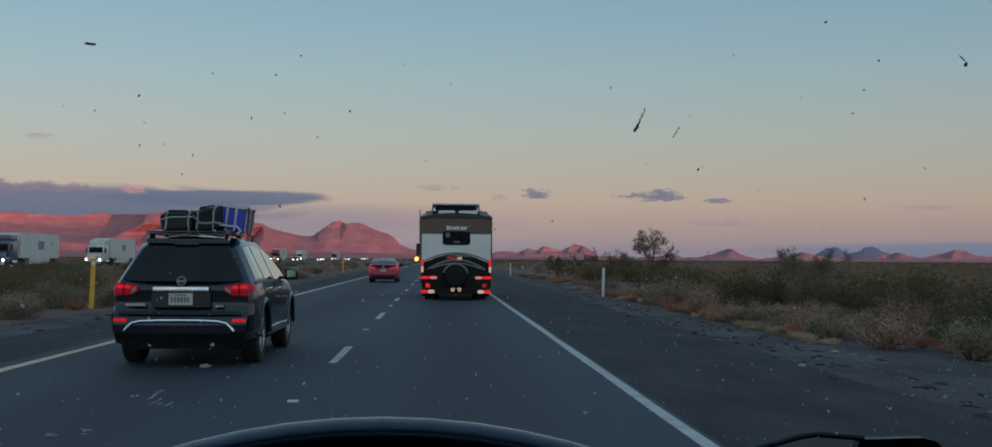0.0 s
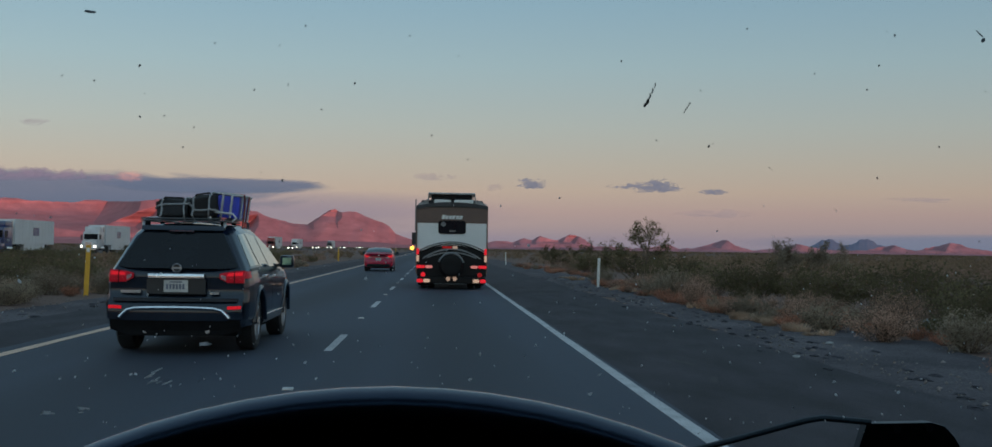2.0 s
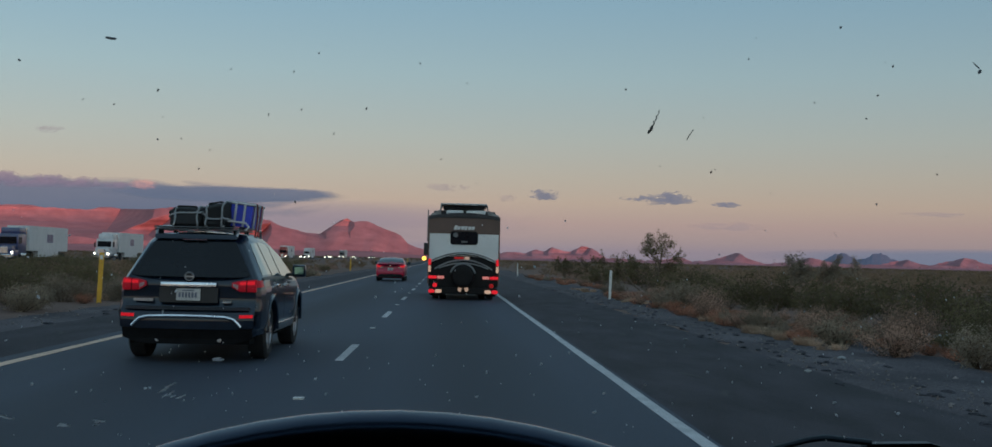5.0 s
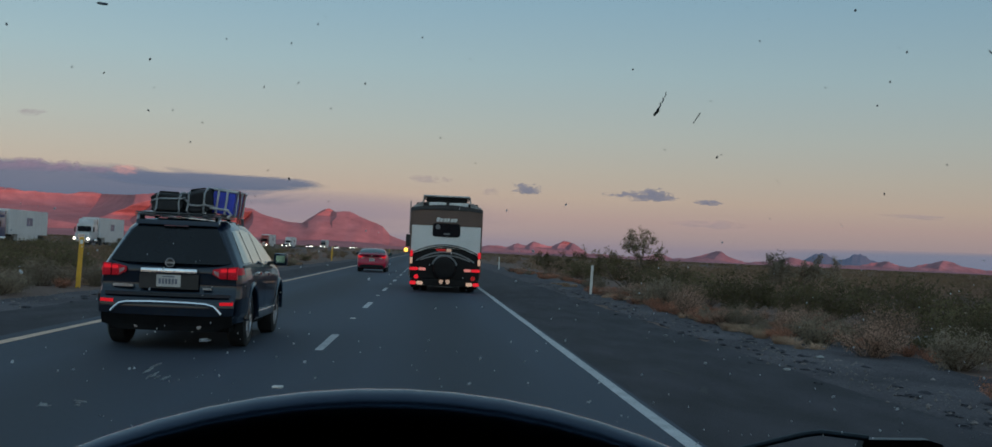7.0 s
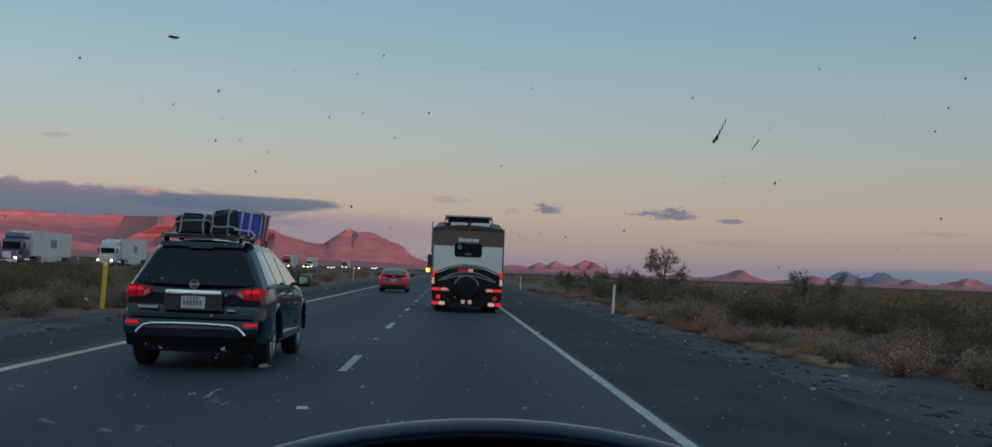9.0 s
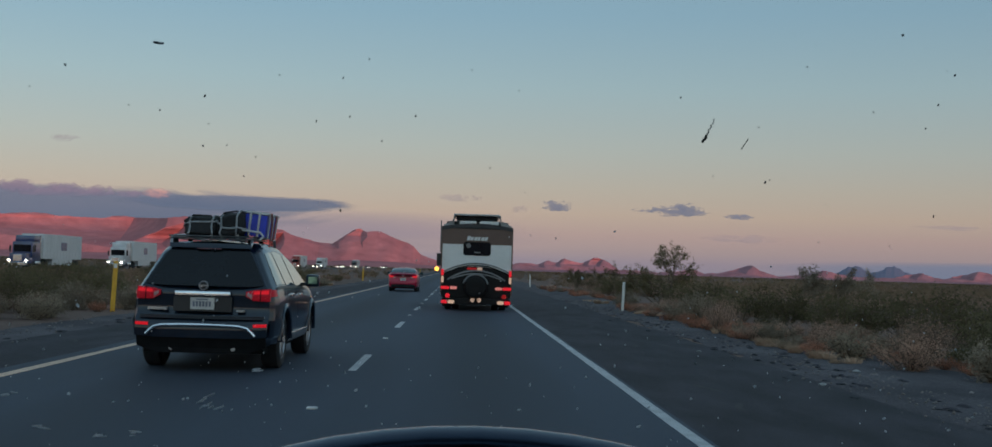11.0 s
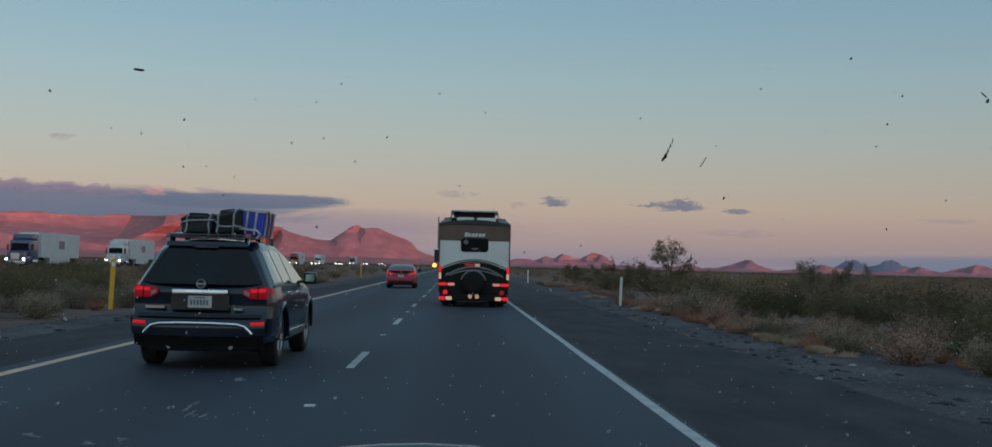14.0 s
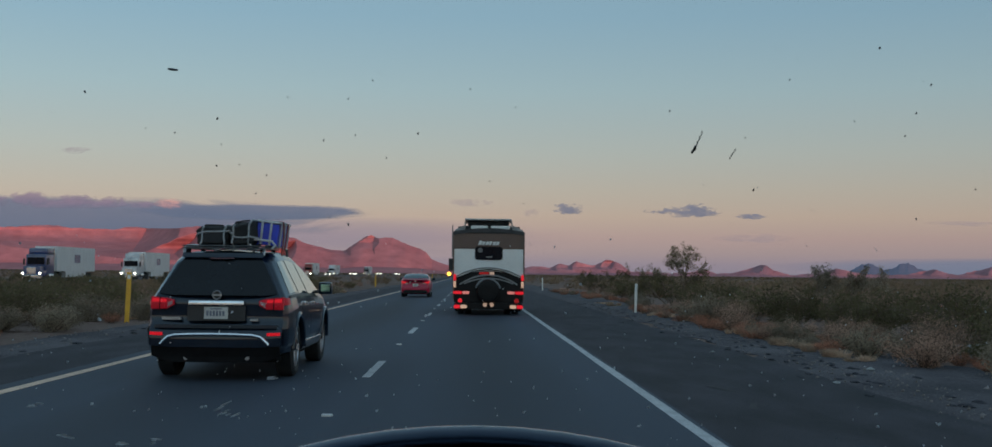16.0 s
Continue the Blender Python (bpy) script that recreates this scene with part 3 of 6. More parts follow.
for b, s, w, h in [(-0.295, 0.0555, 0.034, 0.013), (-0.325, 0.0570, 0.042, 0.015), (-0.362, 0.0575, 0.05, 0.016), (-0.40, 0.057, 0.06, 0.018), (-0.33, 0.0535, 0.12, 0.012), (-0.272, 0.0535, 0.04, 0.009)]:
    cloud(b, s, w, h, C_PUFF, "mauve cloud puffs on the bank", 4960 + 100 * b)
cloud(-0.247, 0.0545, 0.036, 0.012, C_PINK, "small cloud top coloured pink as if sunlit", 4912)
sky_at = 4780
for b, s, w, h, m, t in [(0.080, 0.0545, 0.034, 0.012, C_SMALL, "small grey blue cloud"), (0.176, 0.0530, 0.080, 0.011, C_SMALL, "long grey blue cloud"),
                         (0.187, 0.056, 0.03, 0.010, C_SMALL, "small grey blue cloud"), (0.2326, 0.0499, 0.034, 0.006, C_SMALL, "small flat grey cloud"),
                         (0.0, 0.0585, 0.05, 0.010, C_FAINT, "faint wisp of cloud"), (0.0494, 0.0510, 0.022, 0.010, C_FAINT, "faint wisp of cloud"),
                         (0.235, 0.0318, 0.10, 0.010, C_FAINT, "faint mauve streak of cloud"), (-0.3287, 0.0985, 0.04, 0.009, C_FAINT, "faint wisp of cloud"),
                         (0.54, 0.0085, 0.78, 0.027, C_BAND, "low blue haze over the hills"), (0.41, 0.046, 0.09, 0.006, C_FAINT, "faint mauve streak of cloud")]:
    cloud(b, s, w, h, m, t, sky_at)
    sky_at += 5


# ---- cars ----
def car_surface(spec):
    """The skin of a car as S(y, k): y along it from the tail, k round a half section from the keel to the roof's middle."""
    W, zb, L = spec["half"], spec["floor"], spec["length"]
    at = lambda key, y: float(np.interp(y, [p[0] for p in spec[key]], [p[1] for p in spec[key]]))

    def ring(y):
        B, R, w = at("belt", y), at("roof", y), W * at("taper", y)
        g = max(0.0, R - B)
        x7 = w * 0.955 - spec["tumble"] * g
        p = [(0, zb), (w * 0.8, zb), (w * 0.95, zb + 0.07), (w * 0.985, zb + 0.22), (w, B * 0.62), (w * 0.99, B - 0.13), (w * 0.955, B),
             (x7, B + 0.80 * g), (x7 - 0.10, R - 0.035 * min(1, g / 0.3)), (0, R)]
        for yw in spec["wheels"]:
            ra = spec["wheel"] + 0.07
            if abs(y - yw) < ra:
                za = spec["wheel"] + math.sqrt(ra * ra - (y - yw) ** 2)
                p = [(x, max(z, za)) if i < 6 else (x, z) for i, (x, z) in enumerate(p)]
        return p

    def shear(x, y, z):
        if y < 1.0:
            y += (at("tail", z) + spec["bow"] * (x / W) ** 2) * (1 - y / 1.0)
        if y > L - 0.9:
            y -= (0.28 * (x / W) ** 2 + 0.10 * abs(z - 0.6)) * (y - L + 0.9) / 0.9
        return Vector((x, y, z))

    def S(y, k):
        r = ring(y)
        i = min(int(k), 8)
        t = k - i
        return shear(r[i][0] + (r[i + 1][0] - r[i][0]) * t, y, r[i][1] + (r[i + 1][1] - r[i][1]) * t)

    return S, lambda x, z: shear(x, 0, z).y


def car_body(spec, S):
    ks = [0, 0.5, 1, 1.5, 2, 2.5, 3, 3.35, 3.7, 4, 4.35, 4.7, 5, 5.35, 5.7, 6, 6.08, 6.3, 6.6, 7, 7.25, 7.5, 7.75, 8, 8.3, 8.6, 9]
    ys = [0, 0.03, 0.07, 0.12] + list(np.arange(0.18, spec["length"] - 0.1, 0.055)) + [spec["length"] - 0.05, spec["length"]]
    bm = bmesh.new()
    grid = []
    for y in ys:
        half = [S(y, k) for k in ks]
        full = half + [Vector((-p.x, p.y, p.z)) for p in reversed(half[1:-1])]
        grid.append([bm.verts.new(p) for p in full])
    n = len(grid[0])
    for a, b in zip(grid, grid[1:]):
        for i in range(n):
            bm.faces.new((a[i], a[(i + 1) % n], b[(i + 1) % n], b[i]))
    for g in (grid[0], grid[-1]):
        m = len(ks)
        for i in range(m - 1):
            q = [g[i], g[i + 1], g[(n - i - 1) % n], g[(n - i) % n]]
            q = list(dict.fromkeys(q))
            if len(q) > 2:
                bm.faces.new(q)
    bmesh.ops.remove_doubles(bm, verts=bm.verts, dist=0.0005)
    return bm


def skin(S, y0, y1, k0, k1, side=1, push=0.006, n=10, m=6, slant=0.0):
    """A panel that follows the skin, a little proud of it; slant leans its ends."""
    bm = bmesh.new()
    rows = []
    for i in range(n + 1):
        row = []
        for j in range(m + 1):
            k = k0 + (k1 - k0) * j / m
            lean = slant * j / m
            y = y0 + (y1 - y0) * i / n
            y += lean * ((1 - i / n) if slant > 0 else -(i / n))
            p = S(y, k)
            nrm = (S(y + 0.02, k) - p).cross(S(y, min(9, k + 0.05)) - p)
            nrm = nrm.normalized() if nrm.length > 1e-9 else Vector((0, 0, 1))
            if nrm.dot(p - Vector((0, p.y, 0.8))) < 0:
                nrm = -nrm
            q = p + nrm * push
            row.append(bm.verts.new((q.x * side, q.y, q.z)))
        rows.append(row)
    for a, b in zip(rows, rows[1:]):
        for j in range(m):
            bm.faces.new((a[j], a[j + 1], b[j + 1], b[j]))
    return bm


def tailpiece(rear, cols, proud=0.012, deep=0.03, steps=6):
    """A plate on the tail: columns of (x, low z, high z), joined, standing proud of the skin."""
    bm = bmesh.new()
    xs = []
    for (xa, la, ha), (xb, lb, hb) in zip(cols, cols[1:]):
        for s in range(steps):
            t = s / steps
            xs.append((xa + (xb - xa) * t, la + (lb - la) * t, ha + (hb - ha) * t))
    xs.append(cols[-1])
    rows = []
    for x, lo, hi in xs:
        zs = [lo + (hi - lo) * j / 3 for j in range(4)]
        rows.append([bm.verts.new((x, rear(x, z) - proud, z)) for z in zs] + [bm.verts.new((x, rear(x, z) + deep, z)) for z in reversed(zs)])
    for a, b in zip(rows, rows[1:]):
        for j in range(8):
            bm.faces.new((a[j], a[(j + 1) % 8], b[(j + 1) % 8], b[j]))
    bm.faces.new(rows[0]), bm.faces.new(rows[-1])
    return bm


def add_wheel(parent, x, y, r, width, side):
    """A wheel under its car: tyre, and a rim with spokes."""
    w = new("wheel")
    w.parent = parent
    w.location = (x, y, r)
    t = width / 2
    bm = lathe(bmesh.new(), [(-t * 0.8, r * 0.66), (-t, r * 0.74), (-t, r * 0.9), (-t * 0.75, r), (t * 0.75, r), (t, r * 0.9), (t, r * 0.74), (t * 0.8, r * 0.66)], 36)
    part("tyre", bm, M_RUBBER, w, smooth=True)
    o = side * t
    bm = lathe(bmesh.new(), [(o * 0.85, r * 0.68), (o * 0.95, r * 0.64), (o * 0.7, r * 0.6), (o * 0.2, r * 0.58)], 36)
    lathe(bm, [(o * 0.2, r * 0.16), (o * 0.78, r * 0.15), (o * 0.82, r * 0.1)], 16)
    for i in range(5):
        a = 6.28318 * i / 5
        for da in (-0.16, 0.16):
            p0 = Vector((o * 0.7, math.cos(a) * r * 0.12, math.sin(a) * r * 0.12))
            p1 = Vector((o * 0.82, math.cos(a + da) * r * 0.62, math.sin(a + da) * r * 0.62))
            tube(bm, [p0, p1], r * 0.055, 6)
    part("rim", bm, M_ALLOY, w, "five-spoke alloy rim", smooth=True)
    part("brake_disc", lathe(bmesh.new(), [(o * 0.05, r * 0.5), (o * 0.12, r * 0.5)], 24), M_MATT, w)
    return w


def plate_with_bars(parent, rear, x, z, w=0.31, h=0.155):
    p = part("number_plate", tailpiece(rear, [(x - w / 2, z - h / 2, z + h / 2), (x + w / 2, z - h / 2, z + h / 2)], 0.02), M_PLATE, parent)
    bm = bmesh.new()
    for i in range(6):
        a = x - w * 0.4 + i * w * 0.135
        y = rear(a, z) - 0.024
        box(bm, a, a + w * 0.09, y, y + 0.006, z - h * 0.26, z + h * 0.18)
    y = rear(x, z) - 0.024
    box(bm, x - w * 0.25, x + w * 0.25, y, y + 0.006, z + h * 0.3, z + h * 0.4)
    part("plate_bars", bm, M_INK, p)
    return p


def door_mirror(parent, S, y, side, mat):
    p = S(y, 6.1)
    x0 = p.x * side
    m = part("door_mirror", boxm(x0 + side * 0.06, x0 + side * 0.27, p.y - 0.06, p.y + 0.10, p.z + 0.0, p.z + 0.19, r=0.045), mat, parent, smooth=True)
    part("mirror_glass", boxm(x0 + side * 0.10, x0 + side * 0.24, p.y - 0.066, p.y - 0.058, p.z + 0.04, p.z + 0.155, r=0.002), M_MIRROR, m, "small mirror glass")
    part("mirror_arm", boxm(x0 - side * 0.03, x0 + side * 0.1, p.y - 0.01, p.y + 0.05, p.z + 0.01, p.z + 0.06, r=0.01), M_BLACK, m)


M_GARNET = material("dark_red_garnish", (0.09, 0.01, 0.014), 0.25, scale=3, fine=40, amount=0.1, coat=0.8)
M_MIRROR = material("mirror_silver", (0.12, 0.24, 0.24), 0.08, 1.0, scale=2, fine=10, amount=0.02, other=(0.11, 0.22, 0.22))
M_SUV = material("black_car_paint", (0.004, 0.008, 0.016), 0.30, 0.0, other=(0.006, 0.011, 0.020), scale=1.2, fine=14, amount=0.2, coat=0.7, spec=0.2)
M_SUV.node_tree.nodes["Principled BSDF"].inputs["Coat Tint"].default_value = (0.55, 0.78, 1.0, 1)
M_REDCAR = material("red_car_paint", (0.38, 0.006, 0.045), 0.3, 0.0, other=(0.33, 0.005, 0.038), scale=1.2, fine=14, amount=0.12, coat=0.45, spec=0.3)
M_SILVER = material("silver_trim", (0.5, 0.52, 0.55), 0.3, 0.8, scale=3, fine=50, amount=0.1)
M_CANVAS = material("black_canvas", (0.022, 0.022, 0.024), 0.85, scale=8, fine=90, amount=0.4, bump=0.4)
M_WEB = material("grey_webbing", (0.36, 0.37, 0.38), 0.8, scale=20, fine=200, amount=0.3)
M_BLUE = material("blue_plastic_crate", (0.02, 0.05, 0.52), 0.4, other=(0.015, 0.035, 0.40), scale=5, fine=50, amount=0.2)
M_WHITEBAR = material("white_tubing", (0.6, 0.6, 0.6), 0.35, scale=5, fine=60, amount=0.1)
M_LID = material("grey_plastic_lid", (0.16, 0.17, 0.19), 0.5, scale=5, fine=60, amount=0.15)
M_GREYBAR = material("grey_tubing", (0.16, 0.165, 0.17), 0.35, 0.5, scale=5, fine=60, amount=0.15)
M_STRAP = material("red_strap", (0.35, 0.10, 0.08), 0.8, scale=20, fine=200, amount=0.3)

SUV = dict(length=5.0, half=0.965, floor=0.30, tumble=0.40, wheel=0.385, wheels=(1.05, 3.95), bow=0.10,
           belt=[(0, 1.08), (1, 1.10), (3.3, 1.06), (4.0, 1.02), (5.0, 0.82)], roof=[(0, 1.66), (0.5, 1.73), (1.6, 1.76), (2.6, 1.70), (3.1, 1.52), (3.75, 1.10), (5.0, 0.86)],
           taper=[(0, 0.90), (0.12, 0.955), (0.4, 0.99), (0.9, 1.0), (4.2, 1.0), (4.7, 0.95), (5.0, 0.86)],
           tail=[(0.3, 0.06), (0.45, 0.0), (0.68, 0.0), (0.74, 0.08), (1.04, 0.08), (1.10, 0.115), (1.64, 0.46), (1.75, 0.5)])


def build_suv(at):
    car = thing("suv", "black seven-seat suv with luggage on its roof rack", "car", at)
    S, rear = car_surface(SUV)
    part("body", car_body(SUV, S), M_SUV, car, smooth=True)
    part("underbody", boxm(-0.78, 0.78, 0.25, 4.7, 0.24, 0.62), M_MATT, car)
    for x in (-0.80, 0.80):
        for y in SUV["wheels"]:
            add_wheel(car, x, y, 0.385, 0.25, 1 if x > 0 else -1)
    part("rear_window", tailpiece(rear, [(-0.77, 1.145, 1.17), (-0.66, 1.13, 1.37), (-0.53, 1.125, 1.60), (0.53, 1.125, 1.60), (0.66, 1.13, 1.37), (0.77, 1.145, 1.17)], 0.008), M_WIN, car, "tinted rear window", smooth=True)
    part("roof_spoiler", tailpiece(rear, [(-0.54, 1.63, 1.69), (0.54, 1.63, 1.69)], 0.05), M_SUV, car, smooth=True)
    part("brake_light", tailpiece(rear, [(-0.16, 1.612, 1.626), (0.16, 1.612, 1.626)], 0.05), M_GARNET, car)
    for s in (-1, 1):
        lamp = part("tail_lamp", tailpiece(rear, sorted([(s * 0.56, 1.00, 1.06), (s * 0.66, 0.945, 1.085), (s * 0.87, 0.94, 1.105)]), 0.03), M_TAIL, car, "large red tail lamp", smooth=True)
        part("lamp_wing", skin(S, 0.0, 0.26, 5.35, 6.0, s, 0.02, 6, 4), M_TAIL, lamp, smooth=True)
        part("reversing_lens", tailpiece(rear, sorted([(s * 0.575, 1.01, 1.05), (s * 0.64, 0.965, 1.03)]), 0.036), M_LENS, lamp)
        part("lit_band", tailpiece(rear, sorted([(s * 0.66, 1.03, 1.068), (s * 0.85, 1.035, 1.085)]), 0.037), M_LIT, lamp, "bright red lit band")
        part("lit_band", tailpiece(rear, sorted([(s * 0.68, 0.962, 0.99), (s * 0.84, 0.962, 0.99)]), 0.037), M_TAIL, lamp)
        part("lamp_seam", tailpiece(rear, sorted([(s * 0.742, 0.935, 1.10), (s * 0.754, 0.935, 1.10)]), 0.040), M_MATT, lamp)
        part("bumper_corner", skin(S, 0.02, 0.62, 2.6, 4.05, s, 0.014, 10, 5), M_SUV, car, smooth=True)
        # no lamp: the reflector's brightness is an added red glow
        part("reflector", tailpiece(rear, sorted([(s * 0.68, 0.60, 0.64), (s * 0.85, 0.605, 0.645)]), 0.055), M_LIT, car, "narrow red reflector")
        part("side_window", skin(S, 0.42, 1.28, 6.12, 6.95, s, slant=0.10), M_SIDE, car, "side window reflecting the sky", smooth=True)
        part("side_window", skin(S, 1.36, 2.20, 6.10, 6.97, s), M_SIDE, car, smooth=True)
        part("side_window", skin(S, 2.28, 3.30, 6.10, 6.97, s, slant=-0.34), M_SIDE, car, smooth=True)
        part("window_trim", skin(S, 0.36, 3.42, 6.0, 6.07, s, 0.012, 20, 2), M_BLACK, car)
        part("door_gap", skin(S, 2.225, 2.245, 3.0, 6.0, s, 0.002, 1, 8), M_MATT, car)
        part("door_gap", skin(S, 1.34, 1.36, 4.0, 6.0, s, 0.002, 1, 8), M_MATT, car)
        for y in (1.5, 2.42):
            p = S(y, 5.3)
            part("door_handle", boxm(s * p.x - 0.015 * s, s * p.x + 0.035 * s, y, y + 0.2, p.z - 0.02, p.z + 0.025, r=0.012), M_CHROME, car, "chrome door handle")
        door_mirror(car, S, 3.1, s, M_SUV)
        for y in SUV["wheels"]:
            bm = bmesh.new()
            rows = []
            for j in range(25):
                a = math.pi * j / 24
                ring = []
                for r, o in ((0.435, -0.03), (0.44, 0.012), (0.475, 0.024), (0.51, 0.008), (0.515, -0.03)):
                    yy, zz = y + r * math.cos(a), 0.385 + r * math.sin(a)
                    ring.append(bm.verts.new((s * (S(max(0.05, yy), 4.0).x + o), yy + (0.09 if yy < 0.75 else 0) * max(0, 1 - yy), zz)))
                rows.append(ring)
            for p, q in zip(rows, rows[1:]):
                for k in range(4):
                    bm.faces.new((p[k], p[k + 1], q[k + 1], q[k]))
            part("wheel_arch", bm, M_SUV, car, "flared wheel arch lip", smooth=True)
        part("sill_step", skin(S, 1.55, 3.45, 1.6, 2.6, s, 0.03, 12, 3), M_SILVER, car, "silver side sill")
        part("sill_trim", tube(bmesh.new(), [(s * (S(y, 2.6).x + 0.02), y, S(y, 2.6).z) for y in (1.58 + 0.23 * j for j in range(9))], 0.016, 8), M_CHROME, car, "bright strip along the sill", smooth=True)
        bm = bmesh.new()
        tube(bm, [(s * 0.53, 0.50, 1.66), (s * 0.54, 0.56, 1.755), (s * 0.545, 0.7, 1.785), (s * 0.55, 1.6, 1.815), (s * 0.54, 2.5, 1.78), (s * 0.53, 2.62, 1.66)], 0.020, 8)
        part("roof_rail", bm, M_SILVER, car, smooth=True)
    part("chrome_bar", tailpiece(rear, [(-0.36, 1.0, 1.055), (0.36, 1.0, 1.055)], 0.035), M_CHROME, car, "chrome bar over the plate", smooth=True)
    part("plate_recess", tailpiece(rear, [(-0.38, 0.79, 0.985), (0.38, 0.79, 0.985)], 0.004), M_BLACK, car)
    plate_with_bars(car, rear, 0.0, 0.895)
    bm = lathe(bmesh.new(), [(rear(0, 1.13) - 0.03, 0.06), (rear(0, 1.13) + 0.02, 0.062)], 20, Matrix.Translation((0, 0, 1.13)), "Y")
    part("badge", bm, M_BLACK, car, "round badge with a chrome ring")
    part("badge_ring", tube(bmesh.new(), [(0.055 * math.cos(a), rear(0, 1.13) - 0.032, 1.13 + 0.055 * math.sin(a)) for a in (6.28318 * j / 20 for j in range(21))], 0.008, 6), M_SILVER, car)
    part("badge_bar", boxm(-0.065, 0.065, rear(0, 1.13) - 0.04, rear(0, 1.13) - 0.03, 1.12, 1.14), M_SILVER, car)
    part("model_script", tailpiece(rear, [(-0.72, 0.80, 0.835), (-0.46, 0.80, 0.835)], 0.008), M_SILVER, car)
    part("model_script", tailpiece(rear, [(0.44, 0.79, 0.82), (0.55, 0.79, 0.82)], 0.008), M_SILVER, car)
    part("bumper", tailpiece(rear, [(-0.86, 0.47, 0.71), (-0.6, 0.45, 0.725), (0.6, 0.45, 0.725), (0.86, 0.47, 0.71)], 0.04), M_SUV, car, smooth=True)
    part("bumper_ledge", tailpiece(rear, [(-0.80, 0.70, 0.735), (0.80, 0.70, 0.735)], 0.075), M_BLACK, car, smooth=True)
    pts = [(x, rear(x, 0.6) - 0.05, z) for x, z in [(-0.70, 0.485), (-0.66, 0.53), (-0.60, 0.585), (-0.50, 0.61), (-0.25, 0.62), (0, 0.622), (0.25, 0.62), (0.50, 0.61), (0.60, 0.585), (0.66, 0.53), (0.70, 0.485)]]
    part("bumper_skid", tube(bmesh.new(), pts, 0.026, 8), M_CHROME, car, "curved silver bumper skid", smooth=True)
    part("lower_valance", tailpiece(rear, [(-0.84, 0.33, 0.46), (-0.6, 0.25, 0.46), (0.6, 0.25, 0.46), (0.84, 0.33, 0.46)], 0.02), M_MATT, car)
    for x in (-0.38, 0.42):
        part("exhaust", tube(bmesh.new(), [(x, 0.05, 0.31), (x, 0.5, 0.31)], 0.03, 10), M_ALLOY, car)
    bm = bmesh.new()
    for z in (1.755, 1.785):
        tube(bm, [(-0.52, 0.45, z), (0.52, 0.45, z), (0.56, 0.49, z), (0.56, 1.65, z), (0.52, 1.69, z), (-0.52, 1.69, z), (-0.56, 1.65, z), (-0.56, 0.49, z), (-0.52, 0.45, z)], 0.010, 6)
    for x in (-0.28, 0, 0.28):
        tube(bm, [(x, 0.45, 1.755), (x, 1.69, 1.755)], 0.008, 6)
    part("roof_basket", bm, M_GREYBAR, car, "tubular metal roof basket")
    for x in (-0.5, 0.5):
        for y in (0.62, 1.5):
            part("basket_foot", boxm(x - 0.03, x + 0.03, y - 0.03, y + 0.03, 1.66, 1.76, r=0.008), M_MATT, car)
    return car


def duffel(x0, x1, y0, y1, z0, z1, tilt, seed):
    """A soft black bag with webbing round it."""
    t = thing("duffel_bag", "bulging black canvas bag strapped on the roof rack", "bag", group="roof luggage")
    bm = bmesh.new()
    bmesh.ops.create_uvsphere(bm, u_segments=40, v_segments=26, radius=1.0)

    def lie(p, grow):
        """A point of the unit ball on the sagging bag."""
        k = noise.noise_vector(p * 1.7 + Vector((seed, 0, 0))) * 0.16 + noise.noise_vector(p * 4.5 + Vector((0, seed, 0))) * 0.05
        c = [math.copysign(abs(q) ** 0.46, q) * grow + e for q, e in zip(p, k)]
        r = Vector(((x0 + x1) / 2 + c[0] * (x1 - x0) / 2, (y0 + y1) / 2 + c[1] * (y1 - y0) / 2, (z0 + z1) / 2 + c[2] * (z1 - z0) / 2))
        r.z += tilt * (r.x - x0) * max(0.0, (r.z - z0) / (z1 - z0))
        return r

    for v in bm.verts:
        v.co = lie(v.co, 1.0)
    part("bag_body", bm, M_CANVAS, t, smooth=True)
    for f in (-0.32, 0.30):
        q = math.sqrt(1 - f * f)
        loop = [lie(Vector((f + 0.10 * math.sin(a), q * math.cos(a), q * math.sin(a))), 1.03) for a in (6.28318 * j / 40 for j in range(41))]
        part("strap", tube(bmesh.new(), loop, 0.013, 6), M_WEB, t, "pale webbing strap")
    loop = [lie(Vector((math.cos(a), math.sin(a), 0.05 + 0.12 * math.cos(a + seed))).normalized(), 1.03) for a in (6.28318 * j / 40 for j in range(41))]
    part("strap", tube(bmesh.new(), loop, 0.013, 6), M_WEB, t, "pale webbing strap")
    part("bag_handle", tube(bmesh.new(), [lie(Vector((f, -0.55, 0.8)).normalized(), k) for f, k in ((-0.25, 1.0), (-0.15, 1.16), (0.15, 1.16), (0.25, 1.0))], 0.012, 6), M_CANVAS, t)
    return t


